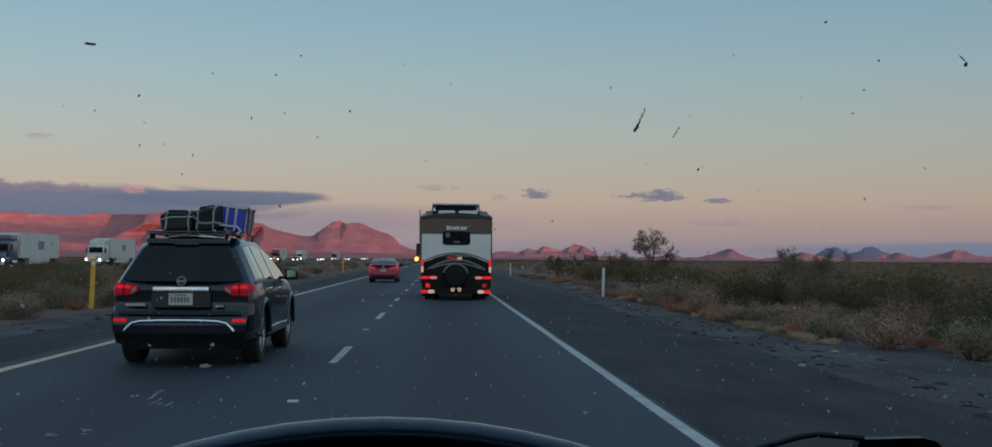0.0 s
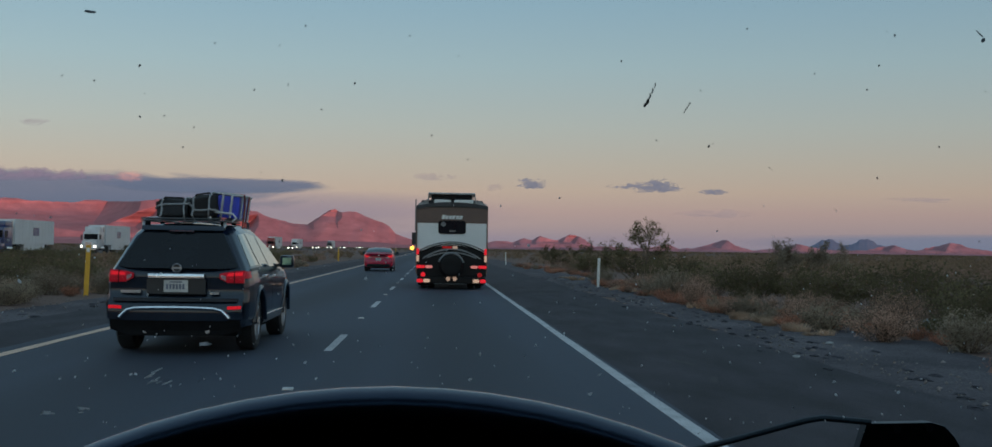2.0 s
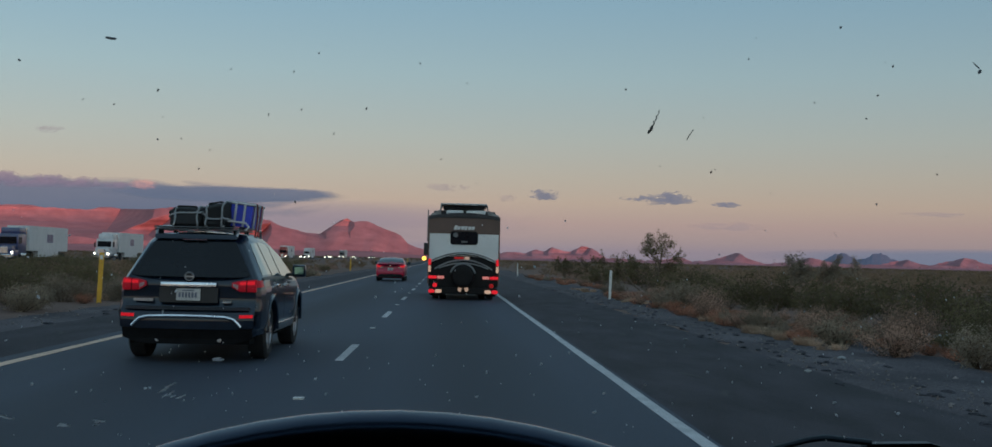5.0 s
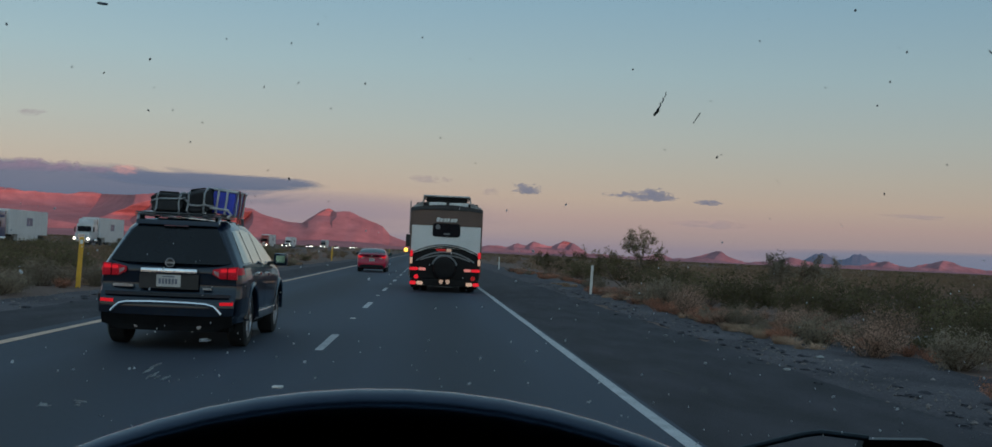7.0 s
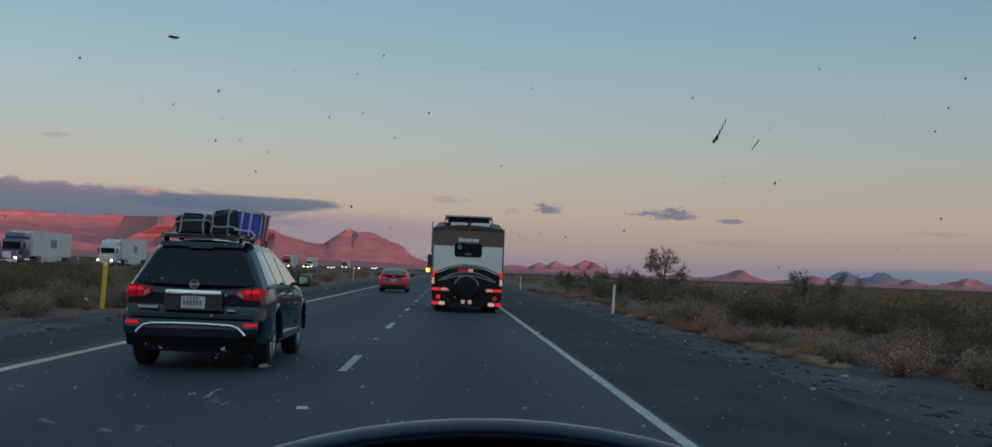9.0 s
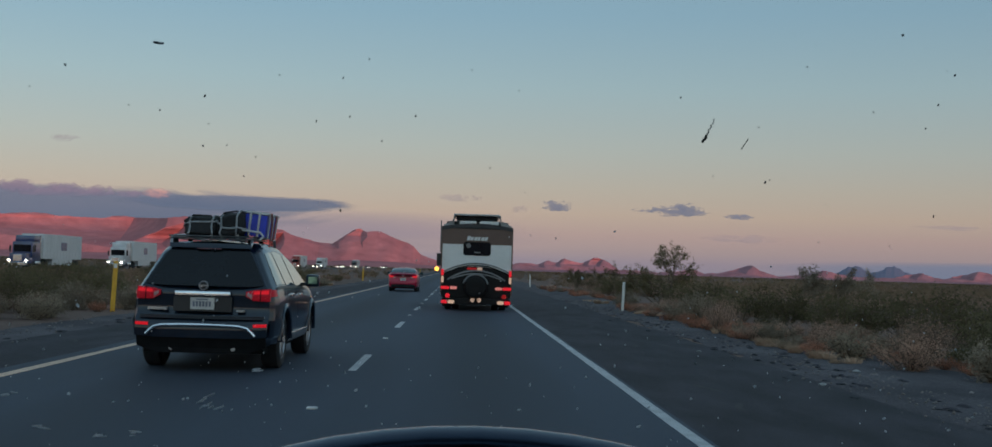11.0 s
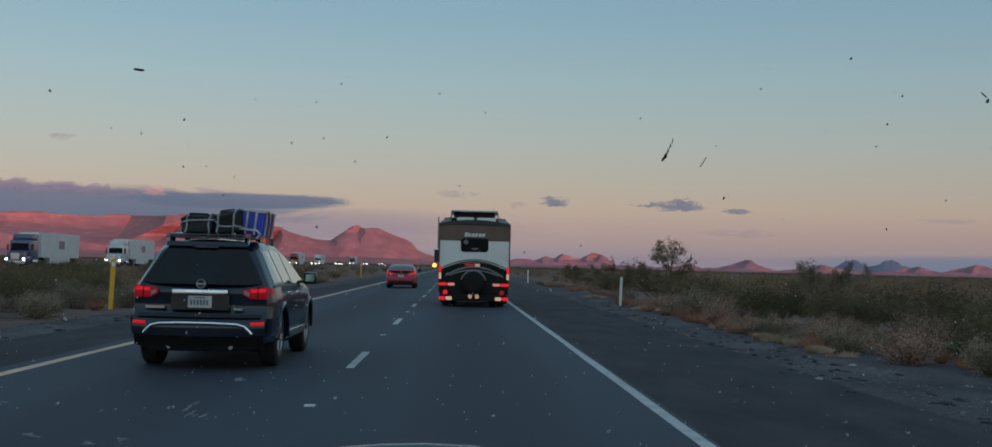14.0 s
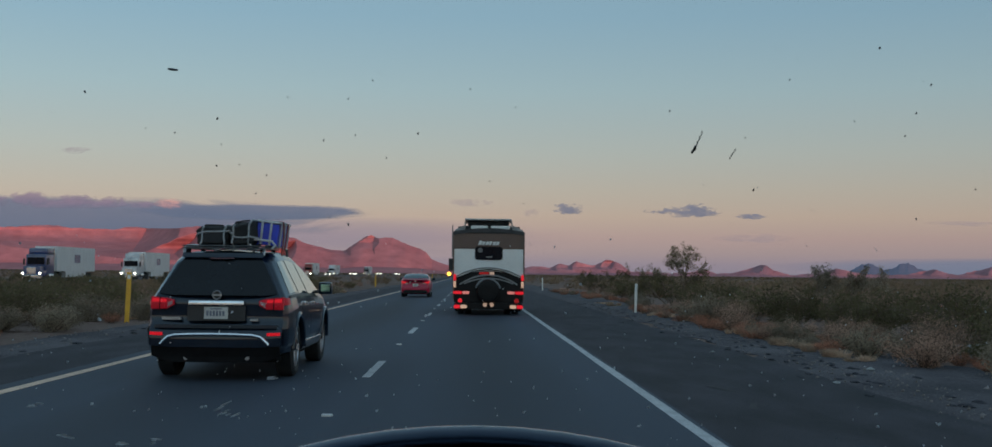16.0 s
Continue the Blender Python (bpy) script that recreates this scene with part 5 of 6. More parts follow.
def build_lorry(colour, at, lit=True):
    """An articulated lorry facing the viewer: front at y = 0, trailer behind."""
    t = thing("lorry", "articulated lorry with %s cab and white box trailer" % colour, "lorry", at, "oncoming traffic")
    paint = M_CAB[colour]
    part("bonnet", boxm(-0.95, 0.95, 0.0, 1.6, 0.65, 1.75, r=0.16), paint, t, smooth=True)
    part("cab", boxm(-1.15, 1.15, 1.4, 4.2, 0.75, 3.1, r=0.14), paint, t, smooth=True)
    part("roof_fairing", boxm(-1.1, 1.1, 2.0, 4.2, 2.9, 3.85, r=0.3), paint, t, smooth=True)
    part("windscreen", boxm(-0.98, 0.98, 1.37, 1.45, 1.95, 2.75, r=0.02), M_WIN, t)
    part("grille", boxm(-0.5, 0.5, -0.03, 0.05, 0.85, 1.6, r=0.02), M_CHROME, t)
    part("bumper", boxm(-1.15, 1.15, -0.12, 0.2, 0.35, 0.75, r=0.06), M_CHROME, t)
    for s in (-1, 1):
        part("side_window", boxm(s * 1.14, s * 1.165, 1.7, 2.6, 2.0, 2.7, r=0.005), M_WIN, t)
        part("wing", boxm(s * 0.9, s * 1.22, 0.0, 1.4, 0.6, 1.25, r=0.1), paint, t, smooth=True)
        if lit:
            part("headlamp", lathe(bmesh.new(), [(-0.06, 0.13), (0.05, 0.14)], 16, Matrix.Translation((s * 0.98, 0, 0.92)), "Y"), M_HEAD, t)
        part("mirror", boxm(s * 1.25, s * 1.45, 1.3, 1.4, 1.9, 2.6, r=0.03), M_BLACK, t)
        part("stack", tube(bmesh.new(), [(s * 1.05, 4.3, 1.0), (s * 1.05, 4.3, 3.9)], 0.07, 8), M_CHROME, t)
        part("fuel_tank", lathe(bmesh.new(), [(2.2, 0.32), (4.0, 0.32)], 16, Matrix.Translation((s * 0.95, 0, 0.65)), "Y"), M_CHROME, t)
        for y in (0.8, 5.0, 6.3, 16.6, 17.9):
            bm = lathe(bmesh.new(), [(-0.15, 0.5), (0.15, 0.5)], 20, Matrix.Translation((s * 0.98, y, 0.5)))
            part("wheel", bm, M_RUBBER, t, smooth=True)
    trailer = part("trailer", boxm(-1.3, 1.3, 4.7, 19.0, 1.15, 4.1, r=0.04), M_TRAILER, t, "white box trailer")
    for y in np.arange(5.9, 18.9, 1.2):
        part("rib", boxm(1.3, 1.315, y, y + 0.05, 1.2, 4.05), M_TRAILER, trailer)
    part("trailer_mark", boxm(1.3, 1.312, 11.0, 13.2, 2.2, 3.2), M_CAB["blue"], trailer, "plain blue mark")
    part("side_skirt", boxm(-1.25, 1.25, 8.0, 15.5, 0.45, 1.15), M_TRAILER, t)
    part("chassis", boxm(-0.5, 0.5, 1.0, 18.5, 0.7, 1.15), M_MATT, t)
    return t


OPP_R, OPP_L = OPP + 1.9, OPP - 1.9
build_lorry("white", pose(OPP_R, 178, 0), True)
build_lorry("blue", pose(OPP_R, 139, 0))
build_lorry("blue", pose(OPP_R, 246, 0))
build_lorry("red", pose(OPP_R, 372, 0))
build_lorry("white", pose(OPP_L, 468, 0))
build_lorry("grey", pose(OPP_R, 330 + 250, 0))


def build_far_car(at):
    t = thing("oncoming_car", "distant car with lit headlamps", "car", at, "oncoming traffic")
    part("body", boxm(-0.9, 0.9, 0, 4.5, 0.3, 0.95, r=0.15), M_CAB["grey"], t, smooth=True)
    part("cabin", boxm(-0.75, 0.75, 1.2, 3.8, 0.85, 1.5, r=0.2), M_WIN, t, smooth=True)
    for s in (-1, 1):
        part("headlamp", lathe(bmesh.new(), [(-0.06, 0.15), (0.05, 0.16)], 14, Matrix.Translation((s * 0.68, 0, 0.72)), "Y"), M_HEAD, t)
        for y in (0.8, 3.6):
            part("wheel", lathe(bmesh.new(), [(-0.1, 0.32), (0.1, 0.32)], 16, Matrix.Translation((s * 0.8, y, 0.32))), M_RUBBER, t)
    return t


car0 = build_far_car(pose(OPP_L, 300, 0))
for x, y in [(OPP_R, 425), (OPP_R, 510), (OPP_L, 560), (OPP_R, 660), (OPP_L, 720), (OPP_R, 800), (OPP_L, 900), (OPP_R, 1010)]:
    copy_thing(car0, pose(x, y, 0))


# ---- delineator posts ----
def build_post(mat, label, at, group, half=0.05, tall=1.12):
    t = thing("delineator_post", label, "post", at, group)
    bm = bmesh.new()
    box(bm, -half, half, -0.016, 0.016, -0.25, tall, r=0.010)
    part("blade", bm, mat, t)
    part("reflector", boxm(-half * 0.7, half * 0.7, -0.022, -0.016, tall - 0.19, tall - 0.07, r=0.002), M_REFLECT, t, "pale reflective patch")
    return t


M_REFLECT = material("reflective_patch", (0.8, 0.8, 0.78), 0.3, scale=9, fine=90, amount=0.1)
post = build_post(M_POST, "white plastic delineator post in the gravel verge", pose(6.4, 47, 0, 0, 1.5, 0), "right delineator posts")
for i in (1, 2, 3, 4):
    copy_thing(post, pose(6.4, 47 + 61 * i, 0, 0, (-1.2, 0.8, 2, 0)[i - 1], 0))
ypost = build_post(M_YELLOW_POST, "yellow plastic delineator post by the median", pose(-9.6, 34, 0, 0, 2, 0), "left delineator posts", 0.065, 1.38)
for i, y in enumerate((122, 212, 302)):
    copy_thing(ypost, pose(-9.6, y, 0, 0, (0.8, -1, 1)[i], 0))


# ---- poles far off in the median ----
M_POLE = material("weathered_pole_wood", (0.12, 0.09, 0.07), 0.9, scale=2, fine=20, amount=0.3)


def utility_pole(at):
    t = thing("utility_pole", "weathered wooden utility pole far across the plain", "pole", at, "utility poles")
    part("shaft", tube(bmesh.new(), [(0, 0, -0.5), (0, 0, 9.5)], 0.16, 8, 0.11), M_POLE, t)
    part("crossarm", boxm(-1.2, 1.2, -0.07, 0.07, 8.7, 8.9), M_POLE, t)
    for x in (-1.1, 0, 1.1):
        part("insulator", tube(bmesh.new(), [(x, 0, 8.9), (x, 0, 9.15)], 0.06, 6), M_GREYBAND, t)
    return t


pole0 = utility_pole(pose(-250, 640, 0))
for x, y in [(-232, 640), (-219, 660), (-262, 600)]:
    copy_thing(pole0, pose(x, y, 0))
# ---- desert plants ----
def leaf_quads(points, size, rng, flat=0.5):
    """Small two-sided leaves of random lie at the given points."""
    n = len(points)
    a = rng.normal(size=(n, 3))
    a /= np.linalg.norm(a, axis=1)[:, None]
    b = np.cross(a, rng.normal(size=(n, 3)))
    b /= np.linalg.norm(b, axis=1)[:, None]
    s = size * rng.uniform(0.6, 1.5, n)[:, None]
    p = np.asarray(points)
    v = np.stack([p - a * s, p - b * s * flat, p + a * s, p + b * s * flat], 1).reshape(-1, 3)
    f = np.arange(4 * n).reshape(-1, 4)
    return v, f


def stem_lines(count, height, spread, rng, bend=0.25):
    """Curved stems that fan out from one root."""
    out = []
    for _ in range(count):
        t = rng.uniform(0, 6.283)
        r = spread * math.sqrt(rng.uniform(0.02, 1))
        h = height * rng.uniform(0.6, 1.0) * (1 - 0.35 * (r / spread) ** 2)
        tip = np.array([r * math.cos(t), r * math.sin(t), h])
        mid = tip * 0.5 + np.array([0, 0, h * bend * 0.3]) + rng.normal(size=3) * 0.06 * height
        root = np.array([0.05 * math.cos(t), 0.05 * math.sin(t), -0.05])
        u = np.linspace(0, 1, 6)[:, None]
        out.append((1 - u) ** 2 * root + 2 * u * (1 - u) * mid + u ** 2 * tip)
    return out


def stems_mesh(lines, r):
    bm = bmesh.new()
    for ln in lines:
        tube(bm, ln[::2] if len(ln) > 4 else ln, r, 3, r * 0.4)
    return bm


def bush(name, label, height, spread, stems, leaves, size, leaf_mat, seed, low=0.35, scatter=0.09):
    rng = np.random.default_rng(seed)
    t = thing(name, label, "bush", group="desert scrub")
    lines = stem_lines(stems, height, spread, rng)
    twigs = []
    for ln in lines:
        for _ in range(3):
            k = rng.integers(2, 5)
            tip = ln[k] + rng.normal(size=3) * np.array([1, 1, 0.7]) * height * 0.16 + np.array([0, 0, height * 0.1])
            twigs.append(np.stack([ln[k], (ln[k] + tip) / 2 + rng.normal(size=3) * 0.02, tip]))
    part("stems", stems_mesh(lines + twigs, 0.008 * max(1, height)), M_TWIG, t)
    pts = []
    src = lines + twigs
    for _ in range(leaves):
        ln = src[rng.integers(len(src))]
        u = rng.uniform(low, 1.0) if len(ln) > 4 else rng.uniform(0.1, 1.0)
        i = min(int(u * (len(ln) - 1)), len(ln) - 2)
        w = u * (len(ln) - 1) - i
        q = ln[i] * (1 - w) + ln[i + 1] * w + rng.normal(size=3) * scatter * min(1.0, height)
        q[2] = max(q[2], 0.03)
        pts.append(q)
    v, f = leaf_quads(pts, size, rng)
    sheet("foliage", v.tolist(), f.tolist(), leaf_mat, t)
    return t


def tuft(name, label, height, spread, blades, mat, seed):
    """A clump of dry grass blades."""
    rng = np.random.default_rng(seed)
    t = thing(name, label, "grass", group="dry grass")
    v, f = [], []
    for _ in range(blades):
        a, r = rng.uniform(0, 6.283), spread * math.sqrt(rng.uniform(0, 1))
        x, y = r * 0.55 * math.cos(a), r * 0.55 * math.sin(a)
        h = height * rng.uniform(0.45, 1.0)
        tx, ty = x + r * 0.6 * math.cos(a) + rng.normal() * 0.06, y + r * 0.6 * math.sin(a) + rng.normal() * 0.06
        w = 0.008
        c, s = math.cos(a + 1.57) * w, math.sin(a + 1.57) * w
        i = len(v)
        v += [(x - c, y - s, -0.02), (x + c, y + s, -0.02), ((x + tx) / 2 + c, (y + ty) / 2 + s, h * 0.65), ((x + tx) / 2 - c, (y + ty) / 2 - s, h * 0.65), (tx, ty, h)]
        f += [(i, i + 1, i + 2, i + 3), (i + 3, i + 2, i + 4)]
    sheet("blades", v, f, mat, t)
    return t


TAN_L = "rounded pale tan dead bush on the verge"
RUST_L = "low rusty brown dead brush beside the verge"
GREEN_L, DRY_L, STRAW_L, GREY_L = ("olive green creosote bush on desert sand", "leafless grey brown desert bush on the verge", "clump of straw coloured dry grass by the road", "pale grey green sage bush on desert sand")
M_TAN = material("tan_brush", (0.57, 0.36, 0.265), 0.9, other=(0.45, 0.28, 0.205), scale=2, fine=30, amount=0.25, per_object=0.2, spec=0.1)
M_SAGE = material("sage_leaf", (0.37, 0.295, 0.215), 0.9, other=(0.27, 0.22, 0.16), scale=2, fine=30, amount=0.35, per_object=0.25, spec=0.15)
M_RUST = material("rusty_dry_brush", (0.62, 0.27, 0.17), 0.9, other=(0.48, 0.205, 0.13), scale=2, fine=30, amount=0.4, per_object=0.3, spec=0.1)
for m in (M_SAGE, M_RUST, M_TAN):
    leafy(m)
kinds = {
    "green": [bush("creosote_bush", GREEN_L, 1.45, 1.3, 26, 2300, 0.036, M_LEAF, 1), bush("creosote_bush", GREEN_L, 1.2, 1.15, 24, 2000, 0.034, M_LEAF, 2), bush("creosote_bush", GREEN_L, 1.65, 1.4, 26, 2300, 0.038, M_LEAF, 3), bush("creosote_bush", GREEN_L, 0.8, 0.75, 20, 1500, 0.030, M_LEAF, 9)],
    "dry": [bush("dry_bush", DRY_L, 0.75, 0.7, 36, 2600, 0.014, M_DRY, 4, 0.2, 0.07), bush("dry_bush", DRY_L, 0.9, 0.8, 40, 3400, 0.015, M_DRY, 14, 0.2, 0.07)],
    "tan": [bush("tan_bush", TAN_L, 0.72, 0.62, 60, 7000, 0.0095, M_TAN, 24, 0.25, 0.06), bush("tan_bush", TAN_L, 0.5, 0.6, 50, 6000, 0.0095, M_TAN, 25, 0.2, 0.06)],
    "rust": [bush("rusty_brush", RUST_L, 0.50, 0.6, 44, 6000, 0.0095, M_RUST, 5, 0.2, 0.07), bush("rusty_brush", RUST_L, 0.38, 0.65, 44, 5600, 0.0095, M_RUST, 15, 0.2, 0.07)],
    "sage": [bush("sage_bush", GREY_L, 0.7, 0.7, 34, 5200, 0.016, M_SAGE, 6, 0.12), bush("sage_bush", GREY_L, 0.5, 0.55, 30, 4200, 0.015, M_SAGE, 7, 0.12)],
    "straw": [tuft("grass_tuft", STRAW_L, 0.42, 0.36, 240, M_STRAW, 8), tuft("grass_tuft", STRAW_L, 0.30, 0.42, 220, M_STRAW, 10)],
}
used = set()


def plant(kind, x, y, s, rng):
    proto = kinds[kind][rng.integers(len(kinds[kind]))]
    m = pose(x, y, bank(x, y), 0, 0, rng.uniform(0, 360)) @ Matrix.Diagonal((s * rng.uniform(0.9, 1.15), s * rng.uniform(0.9, 1.15), s, 1))
    if proto not in used:
        used.add(proto)
        proto.matrix_basis = m
        return
    o = copy_thing(proto, Matrix())
    o.matrix_basis = m


def bare(x, y):
    """Open sandy washes where nothing tall grows."""
    return noise.noise((x * 0.045, y * 0.028, 12.0)) > 0.22 or ((x - 30) / 17) ** 2 + ((y - 50) / 10) ** 2 < 1 or ((x + 20) / 7) ** 2 + ((y - 36) / 5) ** 2 < 1 or ((x + 30) / 11) ** 2 + ((y - 66) / 9) ** 2 < 1


def scatter_plants():
    rng = np.random.default_rng(20)
    # verge on the right: tufts and low brush in drifts, then the scrub
    for x, y, s in [(7.45, 19.8, 1.35), (6.95, 31.6, 1.0), (7.8, 29, 1.1), (8.4, 16.6, 1.0), (7.5, 24.5, 0.9), (7.9, 36, 1.2), (8.4, 21.8, 1.3), (8.6, 27.4, 1.4), (8.0, 45, 1.4)]:
        plant("tan", x, y, s, rng)
    for x, y, s in [(7.35, 22.4, 1.25), (8.1, 18.0, 1.0), (7.1, 27.0, 1.15), (7.3, 38.5, 1.4), (7.2, 52, 1.4), (8.9, 24.2, 1.2)]:
        plant("sage", x, y, s, rng)
    for y0, n in [(25, 15), (32, 6), (43, 10), (60, 8)]:
        for _ in range(n):
            plant("straw", 6.5 + 0.7 * rng.uniform(), y0 + rng.normal() * 0.06 * y0, rng.uniform(0.35, 0.7), rng)
    for _ in range(150):
        y = 13 + 85 * rng.uniform() ** 1.4
        x = rng.uniform(6.6, 8.6)
        if noise.noise((0.3, y * 0.11, 4.0)) > -0.05 or x > 8.0:
            plant(("tan", "rust", "rust", "rust", "rust", "sage")[rng.integers(6)], x, y, rng.uniform(0.4, 0.85), rng)
    for _ in range(200):
        y = 15 + 95 * rng.uniform(0, 1) ** 1.25
        x = rng.uniform(9.0, 12.5 + 0.34 * y)
        if not bare(x, y):
            plant(("green", "green", "green", "green", "tan", "dry", "dry", "rust")[rng.integers(8)], x, y, rng.uniform(0.45, 0.85), rng)
    for x, y, s in [(9.9, 31, 1.0), (9.6, 36, 1.05), (10.4, 26, 0.95), (11.2, 23, 0.95), (12.8, 19, 0.9), (12.4, 29, 1.0), (10.9, 35, 1.0), (14.6, 25, 0.95), (11.6, 42, 1.1), (16.5, 33, 0.95), (12.6, 51, 1.1),
                    (10.2, 55, 1.1), (9.8, 47, 1.1), (10.8, 64, 1.15), (9.9, 76, 1.2), (13.9, 16, 0.8), (10.3, 21.5, 0.85), (9.4, 40, 0.95)]:
        plant("green", x, y, s, rng)
    # median on the left
    for x, y, s in [(-11.5, 27, 0.75), (-13.5, 33, 0.85), (-12.2, 44, 0.95), (-16, 40, 0.9), (-14.5, 24, 0.7), (-12.5, 58, 1.0), (-18, 52, 1.0), (-12.6, 38, 0.8), (-15, 29, 0.75), (-11.8, 50, 0.95), (-12.0, 70, 1.0), (-11.6, 84, 1.0), (-12.4, 97, 1.1)]:
        plant("green", x, y, s, rng)
    for _ in range(46):
        plant(("tan", "sage", "tan")[rng.integers(3)], rng.uniform(-11.4, -9.5), 15 + 75 * rng.uniform() ** 1.2, rng.uniform(0.7, 1.2), rng)
    for _ in range(40):
        plant(("straw", "sage", "rust")[rng.integers(3)], rng.uniform(-11.2, -9.3), 14 + 75 * rng.uniform() ** 1.3, rng.uniform(0.6, 1.0), rng)
    for _ in range(220):
        y = 18 + 102 * rng.uniform(0, 1) ** 1.1
        x = rng.uniform(-12 - 0.38 * y, -10.6)
        if not bare(x, y):
            plant(("green", "green", "green", "sage", "dry", "tan")[rng.integers(6)], x, y, rng.uniform(0.5, 0.95), rng)


scatter_plants()
for ps in kinds.values():
    for p in ps:
        if p not in used:
            p.matrix_basis = pose(13, 60 + 3 * len(used), 0)
            used.add(p)


def far_scrub(name, label, count, mat, seed, near, far, tall, size, k, wide=0.55):
    """Countless bushes out to the foot of the mountains."""
    rng = np.random.default_rng(seed)
    d = near * (far / near) ** rng.uniform(0, 1, count)
    a = rng.uniform(-wide, wide, count)
    x = a * d
    keep = ((x > EDGE_R + 4) | ((x < EDGE_L - 3) & (abs(x - OPP) > 7.5))) & (d > near)
    x, d = x[keep], d[keep]
    n = len(x)
    clump = np.array([noise.noise((float(p) * 0.012, float(q) * 0.008, seed)) for p, q in zip(x, d)])
    ok = (clump > -0.22) & np.array([not bare(float(p), float(q)) for p, q in zip(x, d)])
    x, d = x[ok], d[ok]
    n = len(x)
    h = rng.uniform(0.45, 1.0, n) * tall * np.where(x < 0, 0.62, 1.0)
    c = np.repeat(np.stack([x, d, np.zeros(n)], 1), k, 0)
    hh = np.repeat(h, k)
    ang, rr = rng.uniform(0, 6.283, n * k), np.sqrt(rng.uniform(0, 1, n * k))
    zz = rng.uniform(0.05, 1, n * k)
    wid = hh * 0.85 * (0.5 + 0.5 * np.sin(zz * 2.6))
    c = c + np.stack([rr * wid * np.cos(ang), rr * wid * np.sin(ang), zz * hh], 1)
    v, f = leaf_quads(c, size, rng, 0.6)
    me = bpy.data.meshes.new(name)
    me.vertices.add(len(v)), me.loops.add(4 * len(f)), me.polygons.add(len(f))
    me.vertices.foreach_set("co", v.ravel())
    me.polygons.foreach_set("loop_start", np.arange(0, 4 * len(f), 4, dtype=np.int32))
    me.loops.foreach_set("vertex_index", f.ravel().astype(np.int32))
    me.update(calc_edges=True)
    me.materials.append(mat)
    tagged(new(name, me), label, "scrub", kind="stuff")


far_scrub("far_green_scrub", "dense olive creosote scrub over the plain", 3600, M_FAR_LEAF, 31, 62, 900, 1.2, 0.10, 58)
far_scrub("far_dry_scrub", "grey brown dry scrub over the plain", 4600, M_DRY, 32, 42, 700, 1.0, 0.042, 90)
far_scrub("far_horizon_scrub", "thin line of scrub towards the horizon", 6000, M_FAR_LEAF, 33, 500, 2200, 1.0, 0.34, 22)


def grow(bm, tips, p, d, length, r, depth, rng):
    """A limb that bends, tapers and forks."""
    pts = [p]
    for _ in range(3):
        d = (d + Vector(rng.normal(size=3)) * 0.16 + Vector((0, 0, 0.05))).normalized()
        pts.append(pts[-1] + d * length / 3)
    tube(bm, pts, r, 5, r * 0.6)
    if depth == 0:
        tips += pts[1:]
        return
    for _ in range(3 if depth > 1 else 4):
        nd = (d + Vector(rng.normal(size=3)) * 0.7).normalized()
        grow(bm, tips, pts[rng.integers(2, 4)], nd, length * rng.uniform(0.6, 0.8), r * 0.6, depth - 1, rng)


def desert_tree(at, height, leaves, seed, label, mat=M_LEAF):
    rng = np.random.default_rng(seed)
    t = thing("desert_tree", label, "tree", at, "desert trees")
    bm, tips = bmesh.new(), []
    for k in range(4):
        a = k * 1.57 + rng.uniform(-0.4, 0.4)
        grow(bm, tips, Vector((0.05 * math.cos(a), 0.05 * math.sin(a), -0.1)), Vector((0.8 * math.cos(a), 0.8 * math.sin(a), 1)).normalized(), height * 0.42, 0.045, 3, rng)
    part("trunk", bm, M_TWIG, t, "several thin forking stems")
    pts = [np.array(tips[rng.integers(len(tips))]) + rng.normal(size=3) * 0.07 for _ in range(leaves)]
    v, f = leaf_quads(pts, 0.035, rng)
    sheet("crown", v.tolist(), f.tolist(), mat, t)


desert_tree(pose(9.6, 57, -0.1), 3.3, 8500, 41, "sparse thin-leaved desert tree among the scrub")
desert_tree(pose(13.6, 46, -0.1), 2.4, 7000, 44, "wide fuzzy olive desert tree behind the verge", M_SAGE)
desert_tree(pose(22.5, 66, -0.1), 2.3, 3000, 42, "small nearly bare desert tree among the scrub", M_SAGE)
desert_tree(pose(9.5, 92, -0.1), 2.6, 6000, 43, "rounded olive desert tree near the verge")


# ---- stones and litter on the verge ----
def stones():
    rng = np.random.default_rng(50)
    v, f = [], []
    for _ in range(2600):
        side = rng.uniform() < 0.7
        y = 6 + 60 * rng.uniform() ** 1.6
        x = rng.normal(5.9, 0.5) if side else rng.normal(-8.5, 0.5)
        if (side and x < EDGE_R - 0.25) or (not side and x > EDGE_L + 0.2):
            continue
        s = 0.008 + 0.034 * rng.uniform() ** 4
        i = len(v)
        for dx, dy, dz in ((1, 0, 0), (0, 1, 0), (-1, 0, 0), (0, -1, 0), (0, 0, 0.8), (0, 0, -0.6)):
            k = rng.uniform(0.6, 1.4)
            v.append((x + dx * s * k, y + dy * s * k, bank(x, y) + 0.02 + dz * s * k))
        for a, b in ((0, 1), (1, 2), (2, 3), (3, 0)):
            f += [(i + a, i + b, i + 4), (i + b, i + a, i + 5)]
    tagged(sheet("verge_stones", v, f, M_STONE), "small loose stones along the gravel verge", "stones", kind="stuff")


